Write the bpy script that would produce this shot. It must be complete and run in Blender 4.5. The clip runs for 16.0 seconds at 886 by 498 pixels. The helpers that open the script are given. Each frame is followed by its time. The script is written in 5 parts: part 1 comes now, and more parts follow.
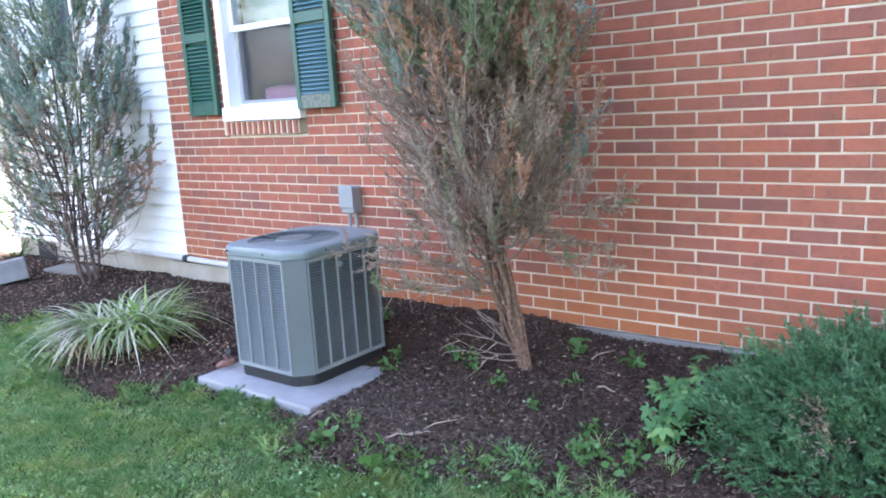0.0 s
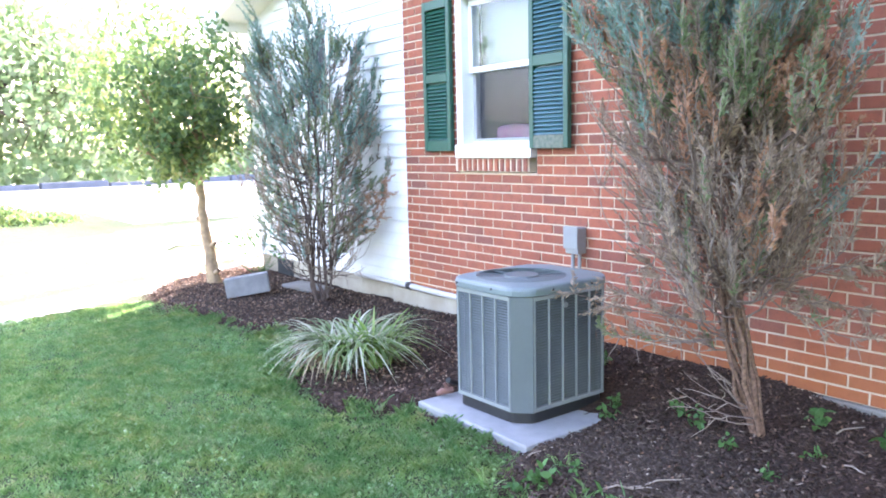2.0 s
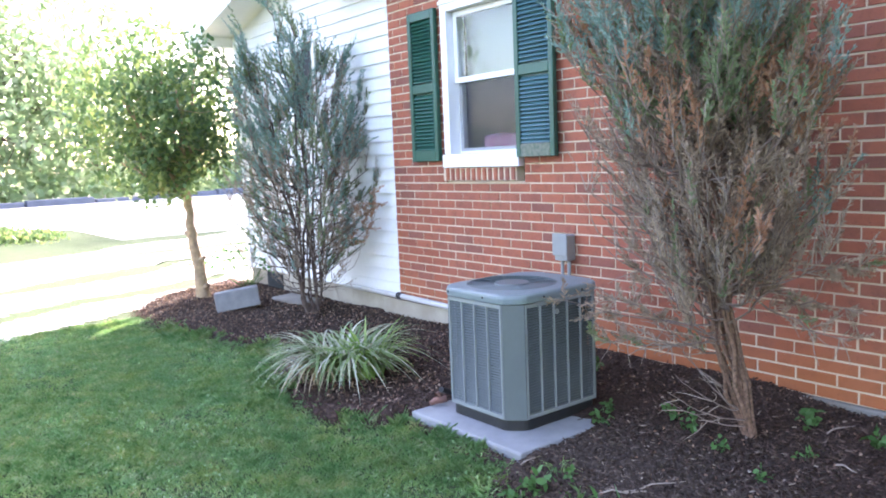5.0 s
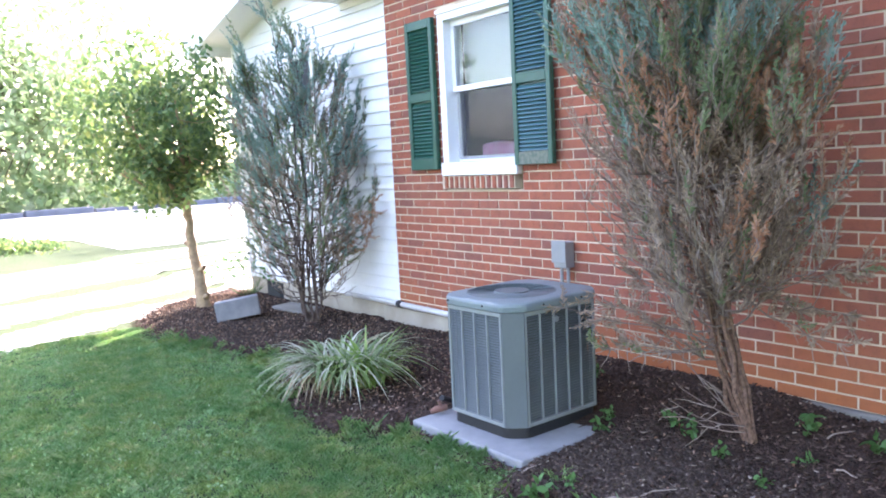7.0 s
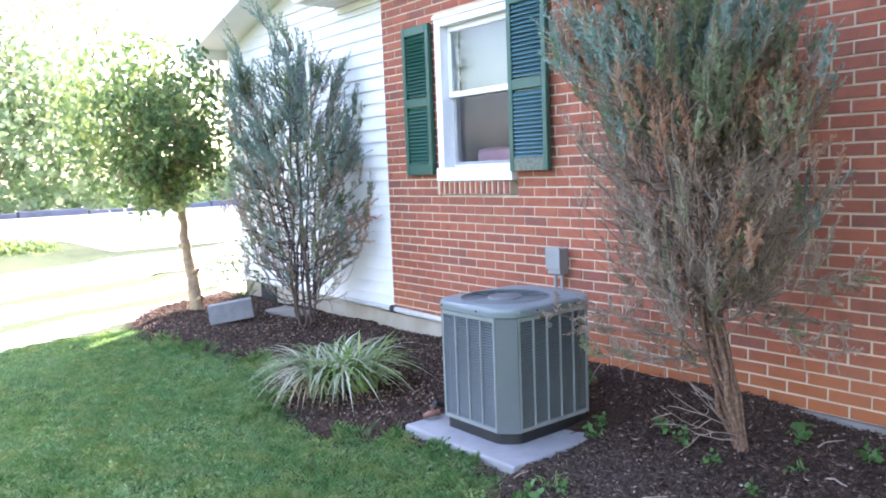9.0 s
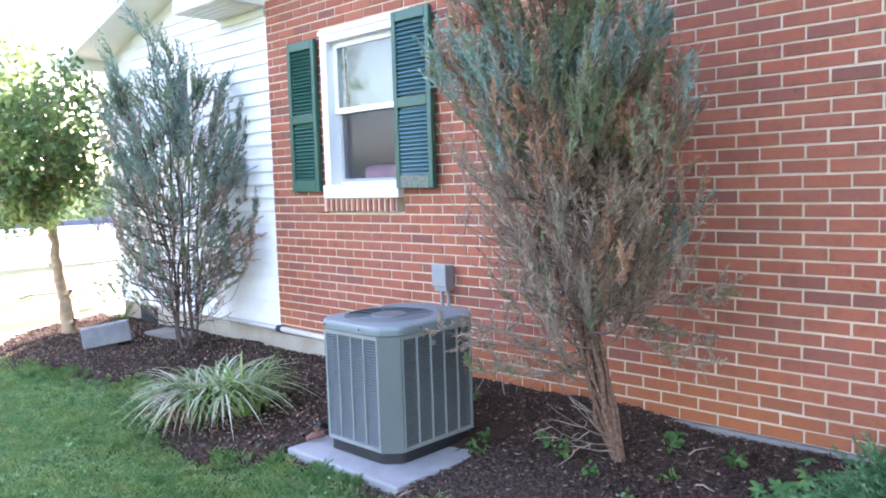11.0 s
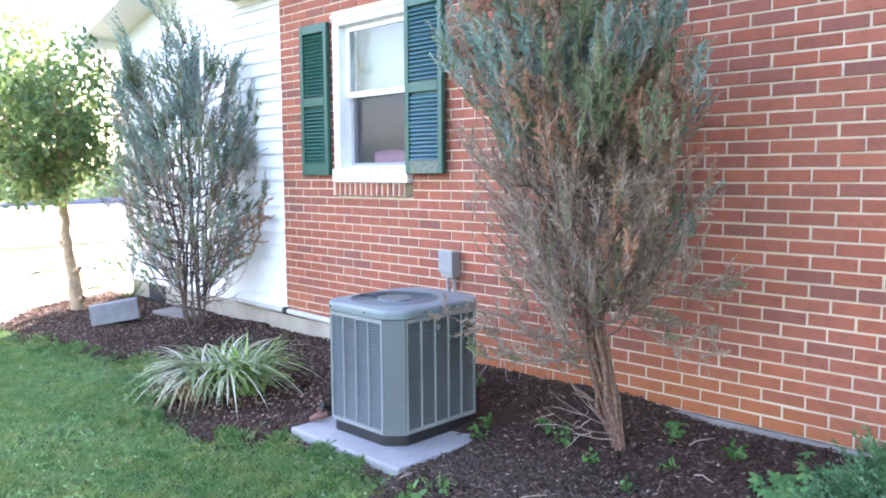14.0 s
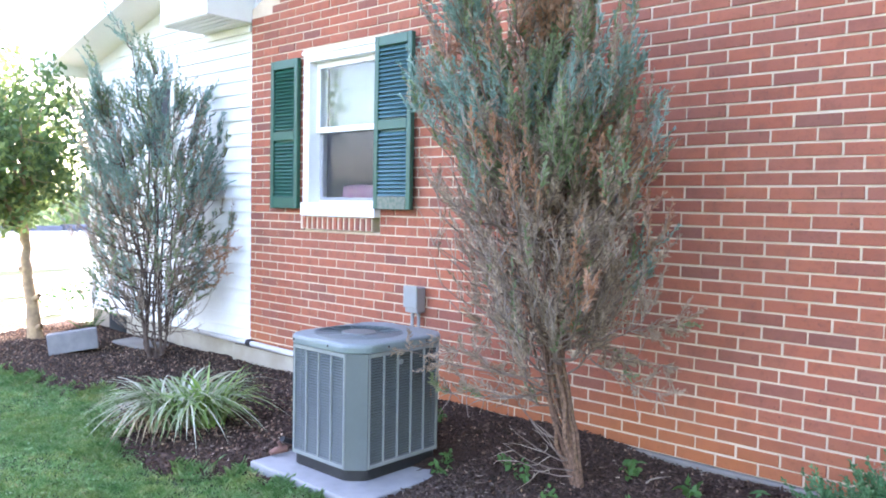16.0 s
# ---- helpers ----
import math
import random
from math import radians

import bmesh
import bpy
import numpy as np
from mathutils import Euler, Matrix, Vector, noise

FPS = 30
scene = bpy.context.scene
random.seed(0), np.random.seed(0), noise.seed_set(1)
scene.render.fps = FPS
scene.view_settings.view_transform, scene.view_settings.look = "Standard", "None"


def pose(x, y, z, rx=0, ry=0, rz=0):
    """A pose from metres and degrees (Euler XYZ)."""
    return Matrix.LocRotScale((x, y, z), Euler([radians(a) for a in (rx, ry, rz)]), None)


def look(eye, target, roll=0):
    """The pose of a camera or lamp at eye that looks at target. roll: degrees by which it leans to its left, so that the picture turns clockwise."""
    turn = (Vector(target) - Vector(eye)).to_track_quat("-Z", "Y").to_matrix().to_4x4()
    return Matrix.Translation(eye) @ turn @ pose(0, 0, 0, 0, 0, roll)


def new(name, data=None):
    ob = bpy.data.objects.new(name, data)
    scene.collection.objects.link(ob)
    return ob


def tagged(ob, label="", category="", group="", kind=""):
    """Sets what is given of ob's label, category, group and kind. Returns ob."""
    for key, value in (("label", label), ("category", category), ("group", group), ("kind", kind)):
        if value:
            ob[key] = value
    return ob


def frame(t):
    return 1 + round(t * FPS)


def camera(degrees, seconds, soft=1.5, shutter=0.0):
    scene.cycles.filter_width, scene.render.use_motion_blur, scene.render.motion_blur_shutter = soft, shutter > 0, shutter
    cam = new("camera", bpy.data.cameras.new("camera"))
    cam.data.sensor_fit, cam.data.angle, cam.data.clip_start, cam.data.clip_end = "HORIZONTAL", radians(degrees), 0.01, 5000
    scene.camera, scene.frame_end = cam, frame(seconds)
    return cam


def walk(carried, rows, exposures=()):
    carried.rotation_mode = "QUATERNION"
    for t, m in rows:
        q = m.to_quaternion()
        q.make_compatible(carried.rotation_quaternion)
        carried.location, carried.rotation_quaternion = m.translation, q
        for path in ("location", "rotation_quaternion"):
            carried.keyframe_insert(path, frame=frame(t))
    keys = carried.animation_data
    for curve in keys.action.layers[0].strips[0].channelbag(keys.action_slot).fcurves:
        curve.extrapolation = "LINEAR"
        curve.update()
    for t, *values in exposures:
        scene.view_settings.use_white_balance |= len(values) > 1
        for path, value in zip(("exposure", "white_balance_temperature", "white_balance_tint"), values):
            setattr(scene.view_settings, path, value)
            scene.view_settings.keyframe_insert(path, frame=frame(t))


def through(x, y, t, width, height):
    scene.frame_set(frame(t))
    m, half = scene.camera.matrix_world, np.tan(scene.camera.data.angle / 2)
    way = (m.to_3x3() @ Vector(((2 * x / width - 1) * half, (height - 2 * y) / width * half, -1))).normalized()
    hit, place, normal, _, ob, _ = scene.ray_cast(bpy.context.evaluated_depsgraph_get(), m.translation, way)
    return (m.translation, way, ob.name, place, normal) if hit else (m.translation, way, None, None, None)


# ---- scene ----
cam = camera(59.2, 16.0, soft=1.9)
PATH = [
    (0, (6.368, -3.72, 1.462), (5.15, -2.179, 1.084), -3.4),
    (0.5, (6.368, -3.718, 1.46), (5.16, -2.174, 1.065), -3.2),
    (1, (6.344, -3.73, 1.463), (5.066, -2.239, 1.084), -2.0),
    (1.5, (6.291, -3.784, 1.474), (4.809, -2.471, 1.192), -0.5),
    (2, (6.278, -3.822, 1.477), (4.693, -2.631, 1.217), -1.3),
    (2.5, (6.277, -3.835, 1.478), (4.672, -2.669, 1.224), -1.6),
    (3, (6.278, -3.839, 1.476), (4.666, -2.686, 1.203), -2.0),
    (3.5, (6.279, -3.842, 1.477), (4.656, -2.709, 1.191), -2.1),
    (4, (6.287, -3.838, 1.483), (4.683, -2.671, 1.222), -2.2),
    (6.3, (6.287, -3.843, 1.474), (4.729, -2.612, 1.237), -2.4),
    (6.5, (6.296, -3.84, 1.492), (4.732, -2.615, 1.26), -2.5),
    (7, (6.299, -3.849, 1.495), (4.729, -2.629, 1.274), -2.9),
    (7.5, (6.297, -3.857, 1.497), (4.729, -2.636, 1.275), -3.2),
    (8, (6.295, -3.857, 1.488), (4.717, -2.65, 1.254), -3.0),
    (8.5, (6.295, -3.86, 1.49), (4.721, -2.645, 1.274), -2.6),
    (9, (6.304, -3.853, 1.492), (4.743, -2.621, 1.285), -2.2),
    (9.5, (6.316, -3.84, 1.497), (4.807, -2.543, 1.292), -2.3),
    (10, (6.328, -3.825, 1.495), (4.918, -2.418, 1.32), -1.9),
    (10.2, (6.33, -3.801, 1.495), (4.949, -2.363, 1.334), -1.9),
    (12.5, (6.326, -3.777, 1.458), (4.919, -2.37, 1.258), -1.4),
    (13, (6.334, -3.773, 1.459), (4.923, -2.371, 1.253), -1.4),
    (13.5, (6.34, -3.774, 1.469), (4.936, -2.365, 1.26), -1.4),
    (14, (6.346, -3.79, 1.47), (4.947, -2.375, 1.27), -0.4),
    (14.5, (6.367, -3.814, 1.471), (4.993, -2.371, 1.295), 0.0),
    (15, (6.388, -3.829, 1.476), (4.974, -2.425, 1.308), -0.0),
    (15.5, (6.386, -3.854, 1.471), (5.047, -2.381, 1.284), 1.4),
    (16, (6.392, -3.828, 1.476), (5.05, -2.349, 1.368), 1.1),
]
walk(cam, [(t, look(eye, target, roll)) for t, eye, target, roll in PATH],
     [(t, stops + 0.33, 6630.0, 27.0) for t, stops in ((0.0, 3.50), (0.5, 3.67), (1.0, 3.70), (1.5, 3.73), (2.0, 3.70), (2.5, 3.40), (3.0, 3.26), (4.0, 3.24), (9.0, 3.27), (10.2, 3.3), (12.5, 3.56), (16.0, 3.61))])

# ---- world and sun ----
SUN_EL, SUN_TRAVEL = 36.0, (0.58, -0.81)      # elevation; horizontal way in which the light travels
world = bpy.data.worlds.new("sky")
scene.world = world
world.use_nodes = True
wn = world.node_tree.nodes
sky = wn.new("ShaderNodeTexSky")
sky.sky_type = "NISHITA"
sky.sun_disc = False
sky.sun_elevation = radians(SUN_EL)
sky.sun_rotation = math.atan2(-SUN_TRAVEL[0], -SUN_TRAVEL[1])
sky.air_density, sky.dust_density, sky.ozone_density = 1.0, 2.5, 1.0
wn["Background"].inputs["Strength"].default_value = 0.15
world.node_tree.links.new(sky.outputs[0], wn["Background"].inputs["Color"])
sun_data = bpy.data.lights.new("sun", "SUN")
sun_data.energy, sun_data.angle, sun_data.color = 2.7, radians(0.6), (1.0, 0.93, 0.82)
sun = new("sun", sun_data)
k = math.cos(radians(SUN_EL))
sun.matrix_world = look((0, 0, 0), (SUN_TRAVEL[0] * k, SUN_TRAVEL[1] * k, -math.sin(radians(SUN_EL))))
sun.location = (-8, 12, 14)


# ---- materials ----
class Nodes:
    """A small hand for node trees."""

    def __init__(self, name):
        self.mat = bpy.data.materials.new(name)
        self.mat.use_nodes = True
        self.t = self.mat.node_tree
        self.p = self.t.nodes["Principled BSDF"]
        self.coord = self.t.nodes.new("ShaderNodeTexCoord").outputs["Object"]

    def node(self, kind, **inputs):
        n = self.t.nodes.new(kind)
        for key, value in inputs.items():
            self.put(n.inputs[key.replace("_", " ")], value)
        return n

    def put(self, socket, value):
        if hasattr(value, "is_output"):
            self.t.links.new(value, socket)
        else:
            socket.default_value = value

    def noise(self, scale, detail=4.0, rough=0.6, vector=None, stretch=None):
        v = vector or self.coord
        if stretch:
            m = self.node("ShaderNodeMapping", Vector=v, Scale=stretch)
            v = m.outputs[0]
        return self.node("ShaderNodeTexNoise", Vector=v, Scale=scale, Detail=detail, Roughness=rough).outputs["Fac"]

    def ramp(self, fac, stops):
        n = self.node("ShaderNodeValToRGB", Fac=fac)
        e = n.color_ramp.elements
        while len(e) < len(stops):
            e.new(0.5)
        for el, (pos, col) in zip(e, stops):
            el.position = pos
            el.color = (*col, 1) if len(col) == 3 else col
        return n.outputs["Color"]

    def mix(self, fac, a, b, blend="MIX"):
        n = self.t.nodes.new("ShaderNodeMix")
        n.data_type, n.blend_type = "RGBA", blend
        self.put(n.inputs[0], fac)
        self.put(n.inputs[6], a if hasattr(a, "is_output") else (*a, 1))
        self.put(n.inputs[7], b if hasattr(b, "is_output") else (*b, 1))
        return n.outputs[2]

    def math(self, op, a, b=0.0):
        n = self.t.nodes.new("ShaderNodeMath")
        n.operation = op
        self.put(n.inputs[0], a)
        self.put(n.inputs[1], b)
        return n.outputs[0]

    def bump(self, height, strength=0.3, distance=0.005):
        self.put(self.p.inputs["Normal"], self.node("ShaderNodeBump", Height=height, Strength=strength, Distance=distance).outputs[0])

    def done(self, color, rough=0.7, metal=0.0, spec=0.5):
        self.put(self.p.inputs["Base Color"], color if hasattr(color, "is_output") else (*color, 1))
        self.put(self.p.inputs["Roughness"], rough)
        self.p.inputs["Metallic"].default_value = metal
        self.p.inputs["Specular IOR Level"].default_value = spec
        return self.mat


def plain(name, a, b, scale=8.0, rough=0.6, bump=0.15, metal=0.0, fine=60.0, spec=0.5):
    n = Nodes(name)
    big, small = n.noise(scale), n.noise(fine, 3)
    c = n.mix(n.ramp(big, [(0.35, (0, 0, 0)), (0.7, (1, 1, 1))]), a, b)
    c = n.mix(n.math("MULTIPLY", small, 0.25), c, tuple(v * 0.6 for v in a))
    if bump:
        n.bump(small, bump)
    return n.done(c, n.math("ADD", n.math("MULTIPLY", small, 0.2), rough - 0.1), metal, spec)


def brick_material(name, palette, stain=True):
    n = Nodes(name)
    geo = n.t.nodes.new("ShaderNodeNewGeometry")
    info = n.t.nodes.new("ShaderNodeObjectInfo")
    r = n.math("FRACT", n.math("ADD", geo.outputs["Random Per Island"], info.outputs["Random"]))
    pos = geo.outputs["Position"]
    c = n.ramp(r, palette)
    blotch = n.noise(2.2, 3, vector=pos)
    c = n.mix(n.ramp(blotch, [(0.4, (0, 0, 0)), (0.7, (0.5, 0.5, 0.5))]), c, (0.275, 0.115, 0.082))
    grain = n.noise(120, 4, vector=pos)
    c = n.mix(n.math("MULTIPLY", grain, 0.35), c, (0.41, 0.165, 0.105))
    scorch = n.noise(11, 5, 0.7, vector=pos)
    c = n.mix(n.ramp(scorch, [(0.48, (0, 0, 0)), (0.72, (0.75, 0.75, 0.75))]), c, (0.195, 0.076, 0.052))
    pits = n.noise(45, 6, 0.75, vector=pos)
    c = n.mix(n.ramp(pits, [(0.57, (0, 0, 0)), (0.68, (0.7, 0.7, 0.7))]), c, (0.10, 0.045, 0.04))
    if stain:
        z = n.node("ShaderNodeSeparateXYZ", Vector=pos).outputs["Z"]
        edge = n.math("ADD", z, n.math("MULTIPLY", n.noise(1.6, 4, vector=pos), 0.5))
        c = n.mix(n.ramp(edge, [(0.44, (0.55, 0.55, 0.55)), (0.80, (0, 0, 0))]), c, (0.40, 0.135, 0.040))
    h = n.math("ADD", n.math("MULTIPLY", grain, 0.4), pits)
    n.bump(h, 0.45, 0.004)
    return n.done(c, 0.85, spec=0.25)


M_BRICK = brick_material("red_brick", [(0.0, (0.265, 0.074, 0.045)), (0.25, (0.334, 0.089, 0.050)), (0.5, (0.382, 0.108, 0.060)),
                                       (0.75, (0.318, 0.090, 0.056)), (0.92, (0.235, 0.076, 0.056)), (1.0, (0.165, 0.062, 0.052))])
M_MORTAR = plain("mortar", (0.67, 0.54, 0.40), (0.53, 0.42, 0.305), 5, 0.95, 0.5, fine=140, spec=0.2)
M_PARGE = plain("cream_parging", (0.46, 0.41, 0.33), (0.34, 0.29, 0.22), 3, 0.9, 0.5, fine=50, spec=0.2)
M_CONC = plain("concrete", (0.29, 0.29, 0.29), (0.22, 0.22, 0.225), 6, 0.9, 0.4, fine=90, spec=0.2)
M_FOOT = plain("weathered_footing", (0.25, 0.235, 0.21), (0.18, 0.165, 0.145), 5, 0.95, 0.5, fine=70, spec=0.2)
M_BLOCK = plain("cinder_block_concrete", (0.26, 0.26, 0.26), (0.19, 0.19, 0.20), 9, 0.95, 0.7, fine=110, spec=0.2)
M_SIDING = plain("white_vinyl", (0.80, 0.80, 0.78), (0.74, 0.745, 0.74), 1.5, 0.5, 0.05, fine=25)
M_TRIM = plain("white_trim_paint", (0.80, 0.79, 0.74), (0.74, 0.73, 0.67), 3, 0.5, 0.08)
M_CREAM = plain("cream_trim_paint", (0.80, 0.785, 0.70), (0.74, 0.72, 0.63), 3, 0.55, 0.08)
M_VINYLWIN = plain("white_window_vinyl", (0.84, 0.84, 0.84), (0.80, 0.80, 0.80), 3, 0.4, 0.02)
M_SHUTTER = plain("green_shutter_paint", (0.010, 0.075, 0.048), (0.014, 0.095, 0.065), 7, 0.38, 0.1)
# green louvre paint with the sky's blue reflection mixed into the colour
M_SHUTTER_SKYLIT = plain("sky_tinted_green_paint", (0.040, 0.115, 0.125), (0.060, 0.150, 0.165), 9, 0.32, 0.1)
M_PEEL = plain("worn_grey_green_paint", (0.20, 0.20, 0.15), (0.06, 0.11, 0.08), 40, 0.8, 0.4)
M_ROOF = plain("dark_shingle", (0.09, 0.085, 0.08), (0.06, 0.058, 0.055), 4, 0.95, 0.6)
M_ACBODY = plain("grey_painted_steel", (0.115, 0.136, 0.138), (0.098, 0.118, 0.120), 4, 0.42, 0.03)
M_ACLID = plain("light_grey_painted_steel", (0.17, 0.21, 0.215), (0.14, 0.18, 0.185), 5, 0.45, 0.05)
# rib grey is lightened: the highlight on the ribs is put into it
M_ACRIB = plain("rib_grey_with_highlight", (0.235, 0.255, 0.250), (0.195, 0.215, 0.212), 5, 0.5, 0.03)
M_ACDARK = plain("dark_coil_behind_louvres", (0.030, 0.036, 0.038), (0.018, 0.022, 0.024), 20, 0.7, 0.2)
M_ACBASE = plain("black_plastic_base", (0.012, 0.013, 0.014), (0.02, 0.02, 0.02), 6, 0.55, 0.1)
M_GREYBOX = plain("grey_enamel", (0.30, 0.31, 0.31), (0.25, 0.26, 0.26), 6, 0.5, 0.05)
M_PIPE = plain("white_pvc", (0.56, 0.55, 0.53), (0.42, 0.40, 0.37), 4, 0.5, 0.05)
M_COPPER = plain("copper_and_rust", (0.24, 0.11, 0.08), (0.13, 0.07, 0.055), 20, 0.6, 0.2)
M_BLACK = plain("black_rubber", (0.015, 0.015, 0.015), (0.03, 0.03, 0.03), 20, 0.7, 0.1)
# the room's dimness is put into its dark wall colour
M_DARKROOM = plain("room_dimness_colour", (0.10, 0.095, 0.095), (0.08, 0.075, 0.075), 2, 0.9, 0)
M_SHADE = plain("pale_roller_shade", (0.27, 0.325, 0.265), (0.245, 0.295, 0.24), 3, 0.8, 0.05)
M_PINK = plain("pink_cloth", (0.85, 0.34, 0.52), (0.88, 0.58, 0.66), 18, 0.9, 0.3)
M_ROAD = plain("pale_gravel_drive", (0.46, 0.45, 0.43), (0.36, 0.35, 0.34), 0.6, 0.95, 0.3)
M_GRAVEL = plain("pale_dusty_gravel", (0.52, 0.50, 0.46), (0.38, 0.365, 0.33), 2.5, 0.95, 0.4, fine=45, spec=0.2)
M_STONEWALL = plain("grey_kerb_stone", (0.13, 0.14, 0.17), (0.09, 0.10, 0.12), 1.5, 0.9, 0.4)
M_BARK = plain("grey_brown_bark", (0.125, 0.088, 0.070), (0.075, 0.053, 0.044), 14, 0.95, 0.7)
M_BARKRED = plain("peeling_reddish_bark", (0.25, 0.145, 0.095), (0.07, 0.042, 0.03), 60, 0.95, 0.8)
M_BARKTAN = plain("tan_bark", (0.40, 0.28, 0.16), (0.20, 0.14, 0.085), 14, 0.9, 0.6)
M_LIMB = plain("weathered_brown_limb", (0.235, 0.175, 0.145), (0.145, 0.105, 0.085), 20, 0.95, 0.4)
M_TWIG = plain("dead_grey_twig", (0.34, 0.275, 0.225), (0.24, 0.19, 0.15), 25, 0.95, 0.2)


def leaf_material(name, stops, rough=0.6, through=0.25, clump=8.0, mixed=0.45, drift=None):
    """Leaves that differ clump by clump and piece by piece, and let some light through."""
    n = Nodes(name)
    geo = n.t.nodes.new("ShaderNodeNewGeometry")
    patch = n.node("ShaderNodeMapRange", Value=n.noise(clump, 3, 0.55, vector=geo.outputs["Position"])).outputs[0]
    span = patch.node.inputs
    span["From Min"].default_value, span["From Max"].default_value = 0.30, 0.70
    fac = n.math("ADD", n.math("MULTIPLY", geo.outputs["Random Per Island"], mixed), n.math("MULTIPLY", patch, 1 - mixed))
    c = n.ramp(fac, stops)
    if drift:
        tint = n.ramp(n.noise(drift, 4, 0.6, vector=geo.outputs["Position"]), [(0.36, (0.70, 0.92, 1.0)), (0.50, (0.85, 0.96, 0.95)), (0.66, (1.03, 0.98, 0.82))])
        c = n.mix(1.0, c, tint, "MULTIPLY")
    big = n.noise(2.5, 3, vector=geo.outputs["Position"])
    c = n.mix(n.math("MULTIPLY", big, 0.35), c, tuple(v * 0.55 for v in stops[0][1]))
    n.done(c, rough, spec=0.35)
    tr = n.node("ShaderNodeBsdfTranslucent", Color=c)
    m = n.node("ShaderNodeMixShader", Fac=through)
    n.t.links.new(n.p.outputs[0], m.inputs[1])
    n.t.links.new(tr.outputs[0], m.inputs[2])
    n.t.links.new(m.outputs[0], n.t.nodes["Material Output"].inputs["Surface"])
    return n.mat


M_JUN_BLUE = leaf_material("blue_green_scale_foliage", [(0.0, (0.11, 0.22, 0.18)), (0.5, (0.24, 0.38, 0.32)), (1.0, (0.45, 0.59, 0.52))], 0.7, 0.45, 11)
M_JUN_GREEN = leaf_material("green_scale_foliage", [(0.0, (0.11, 0.17, 0.085)), (0.5, (0.23, 0.30, 0.155)), (1.0, (0.43, 0.48, 0.28))], 0.7, 0.4, 11)
M_JUN_DEAD = leaf_material("dead_brown_foliage", [(0.0, (0.21, 0.155, 0.11)), (0.5, (0.40, 0.305, 0.225)), (0.82, (0.56, 0.43, 0.33)), (1.0, (0.72, 0.58, 0.47))], 0.85, 0.4, 11)
M_JUN_RUST = leaf_material("rust_dead_foliage", [(0.0, (0.36, 0.18, 0.10)), (0.6, (0.55, 0.31, 0.20)), (1.0, (0.70, 0.49, 0.37))], 0.85, 0.4, 11)
M_SHRUB = leaf_material("deep_green_shrub_foliage", [(0.0, (0.030, 0.105, 0.040)), (0.45, (0.075, 0.20, 0.085)), (0.8, (0.18, 0.35, 0.175)), (1.0, (0.30, 0.47, 0.27))], 0.6, 0.4, 10)
M_BROAD = leaf_material("glossy_dark_green_leaf", [(0.0, (0.055, 0.11, 0.045)), (0.45, (0.13, 0.22, 0.08)), (0.75, (0.28, 0.37, 0.11)), (1.0, (0.54, 0.50, 0.20))], 0.35, 0.45, 4, 0.5)
# far leaves are paled: sun glare on the woods is put into the colour
M_FARLEAF = leaf_material("glare_paled_woodland_leaf", [(0.0, (0.14, 0.24, 0.09)), (0.5, (0.33, 0.44, 0.23)), (1.0, (0.58, 0.63, 0.45))], 0.6, 0.6, 0.9, 0.35)
M_WEED = leaf_material("bright_weed_leaf", [(0.0, (0.045, 0.125, 0.035)), (1.0, (0.115, 0.25, 0.07))], 0.55, 0.3)
M_LAWNBLADE = leaf_material("lawn_blade", [(0.0, (0.10, 0.235, 0.065)), (0.4, (0.28, 0.46, 0.15)), (0.75, (0.48, 0.62, 0.29)), (1.0, (0.74, 0.68, 0.46))], 0.6, 0.5, 9, 0.55, 4.5)
M_LILY = leaf_material("variegated_blade", [(0.0, (0.09, 0.17, 0.05)), (0.45, (0.20, 0.29, 0.12)), (0.58, (0.42, 0.48, 0.31)), (0.8, (0.66, 0.66, 0.53)), (1.0, (0.40, 0.29, 0.17))], 0.5, 0.3, 6, 0.8)
M_LILYGREEN = leaf_material("fresh_green_blade", [(0.0, (0.14, 0.27, 0.05)), (0.7, (0.28, 0.43, 0.10)), (1.0, (0.50, 0.55, 0.27))], 0.5, 0.35, 6, 0.8)
M_DRYBLADE = leaf_material("withered_tan_blade", [(0.0, (0.26, 0.19, 0.11)), (1.0, (0.52, 0.42, 0.27))], 0.8, 0.2, 6, 0.8)
M_CLOVER = leaf_material("clover_leaf", [(0.0, (0.12, 0.26, 0.08)), (0.7, (0.26, 0.44, 0.18)), (1.0, (0.52, 0.60, 0.42))], 0.6, 0.35)
M_LITTER = leaf_material("dry_fallen_leaf", [(0.0, (0.12, 0.065, 0.042)), (0.6, (0.25, 0.15, 0.10)), (1.0, (0.44, 0.32, 0.24))], 0.9, 0.1, 8, 0.9)
M_CREEPER = leaf_material("fresh_creeper_leaf", [(0.0, (0.05, 0.16, 0.055)), (0.6, (0.10, 0.26, 0.085)), (1.0, (0.26, 0.40, 0.12))], 0.5, 0.35, 7, 0.6)


def screen_material():
    n = Nodes("dark_insect_screen")
    n.done((0.06, 0.06, 0.065), 0.8)
    clear = n.t.nodes.new("ShaderNodeBsdfTransparent")
    m = n.node("ShaderNodeMixShader", Fac=0.25)
    n.t.links.new(clear.outputs[0], m.inputs[1])
    n.t.links.new(n.p.outputs[0], m.inputs[2])
    n.t.links.new(m.outputs[0], n.t.nodes["Material Output"].inputs["Surface"])
    return n.mat


M_SCREEN = screen_material()


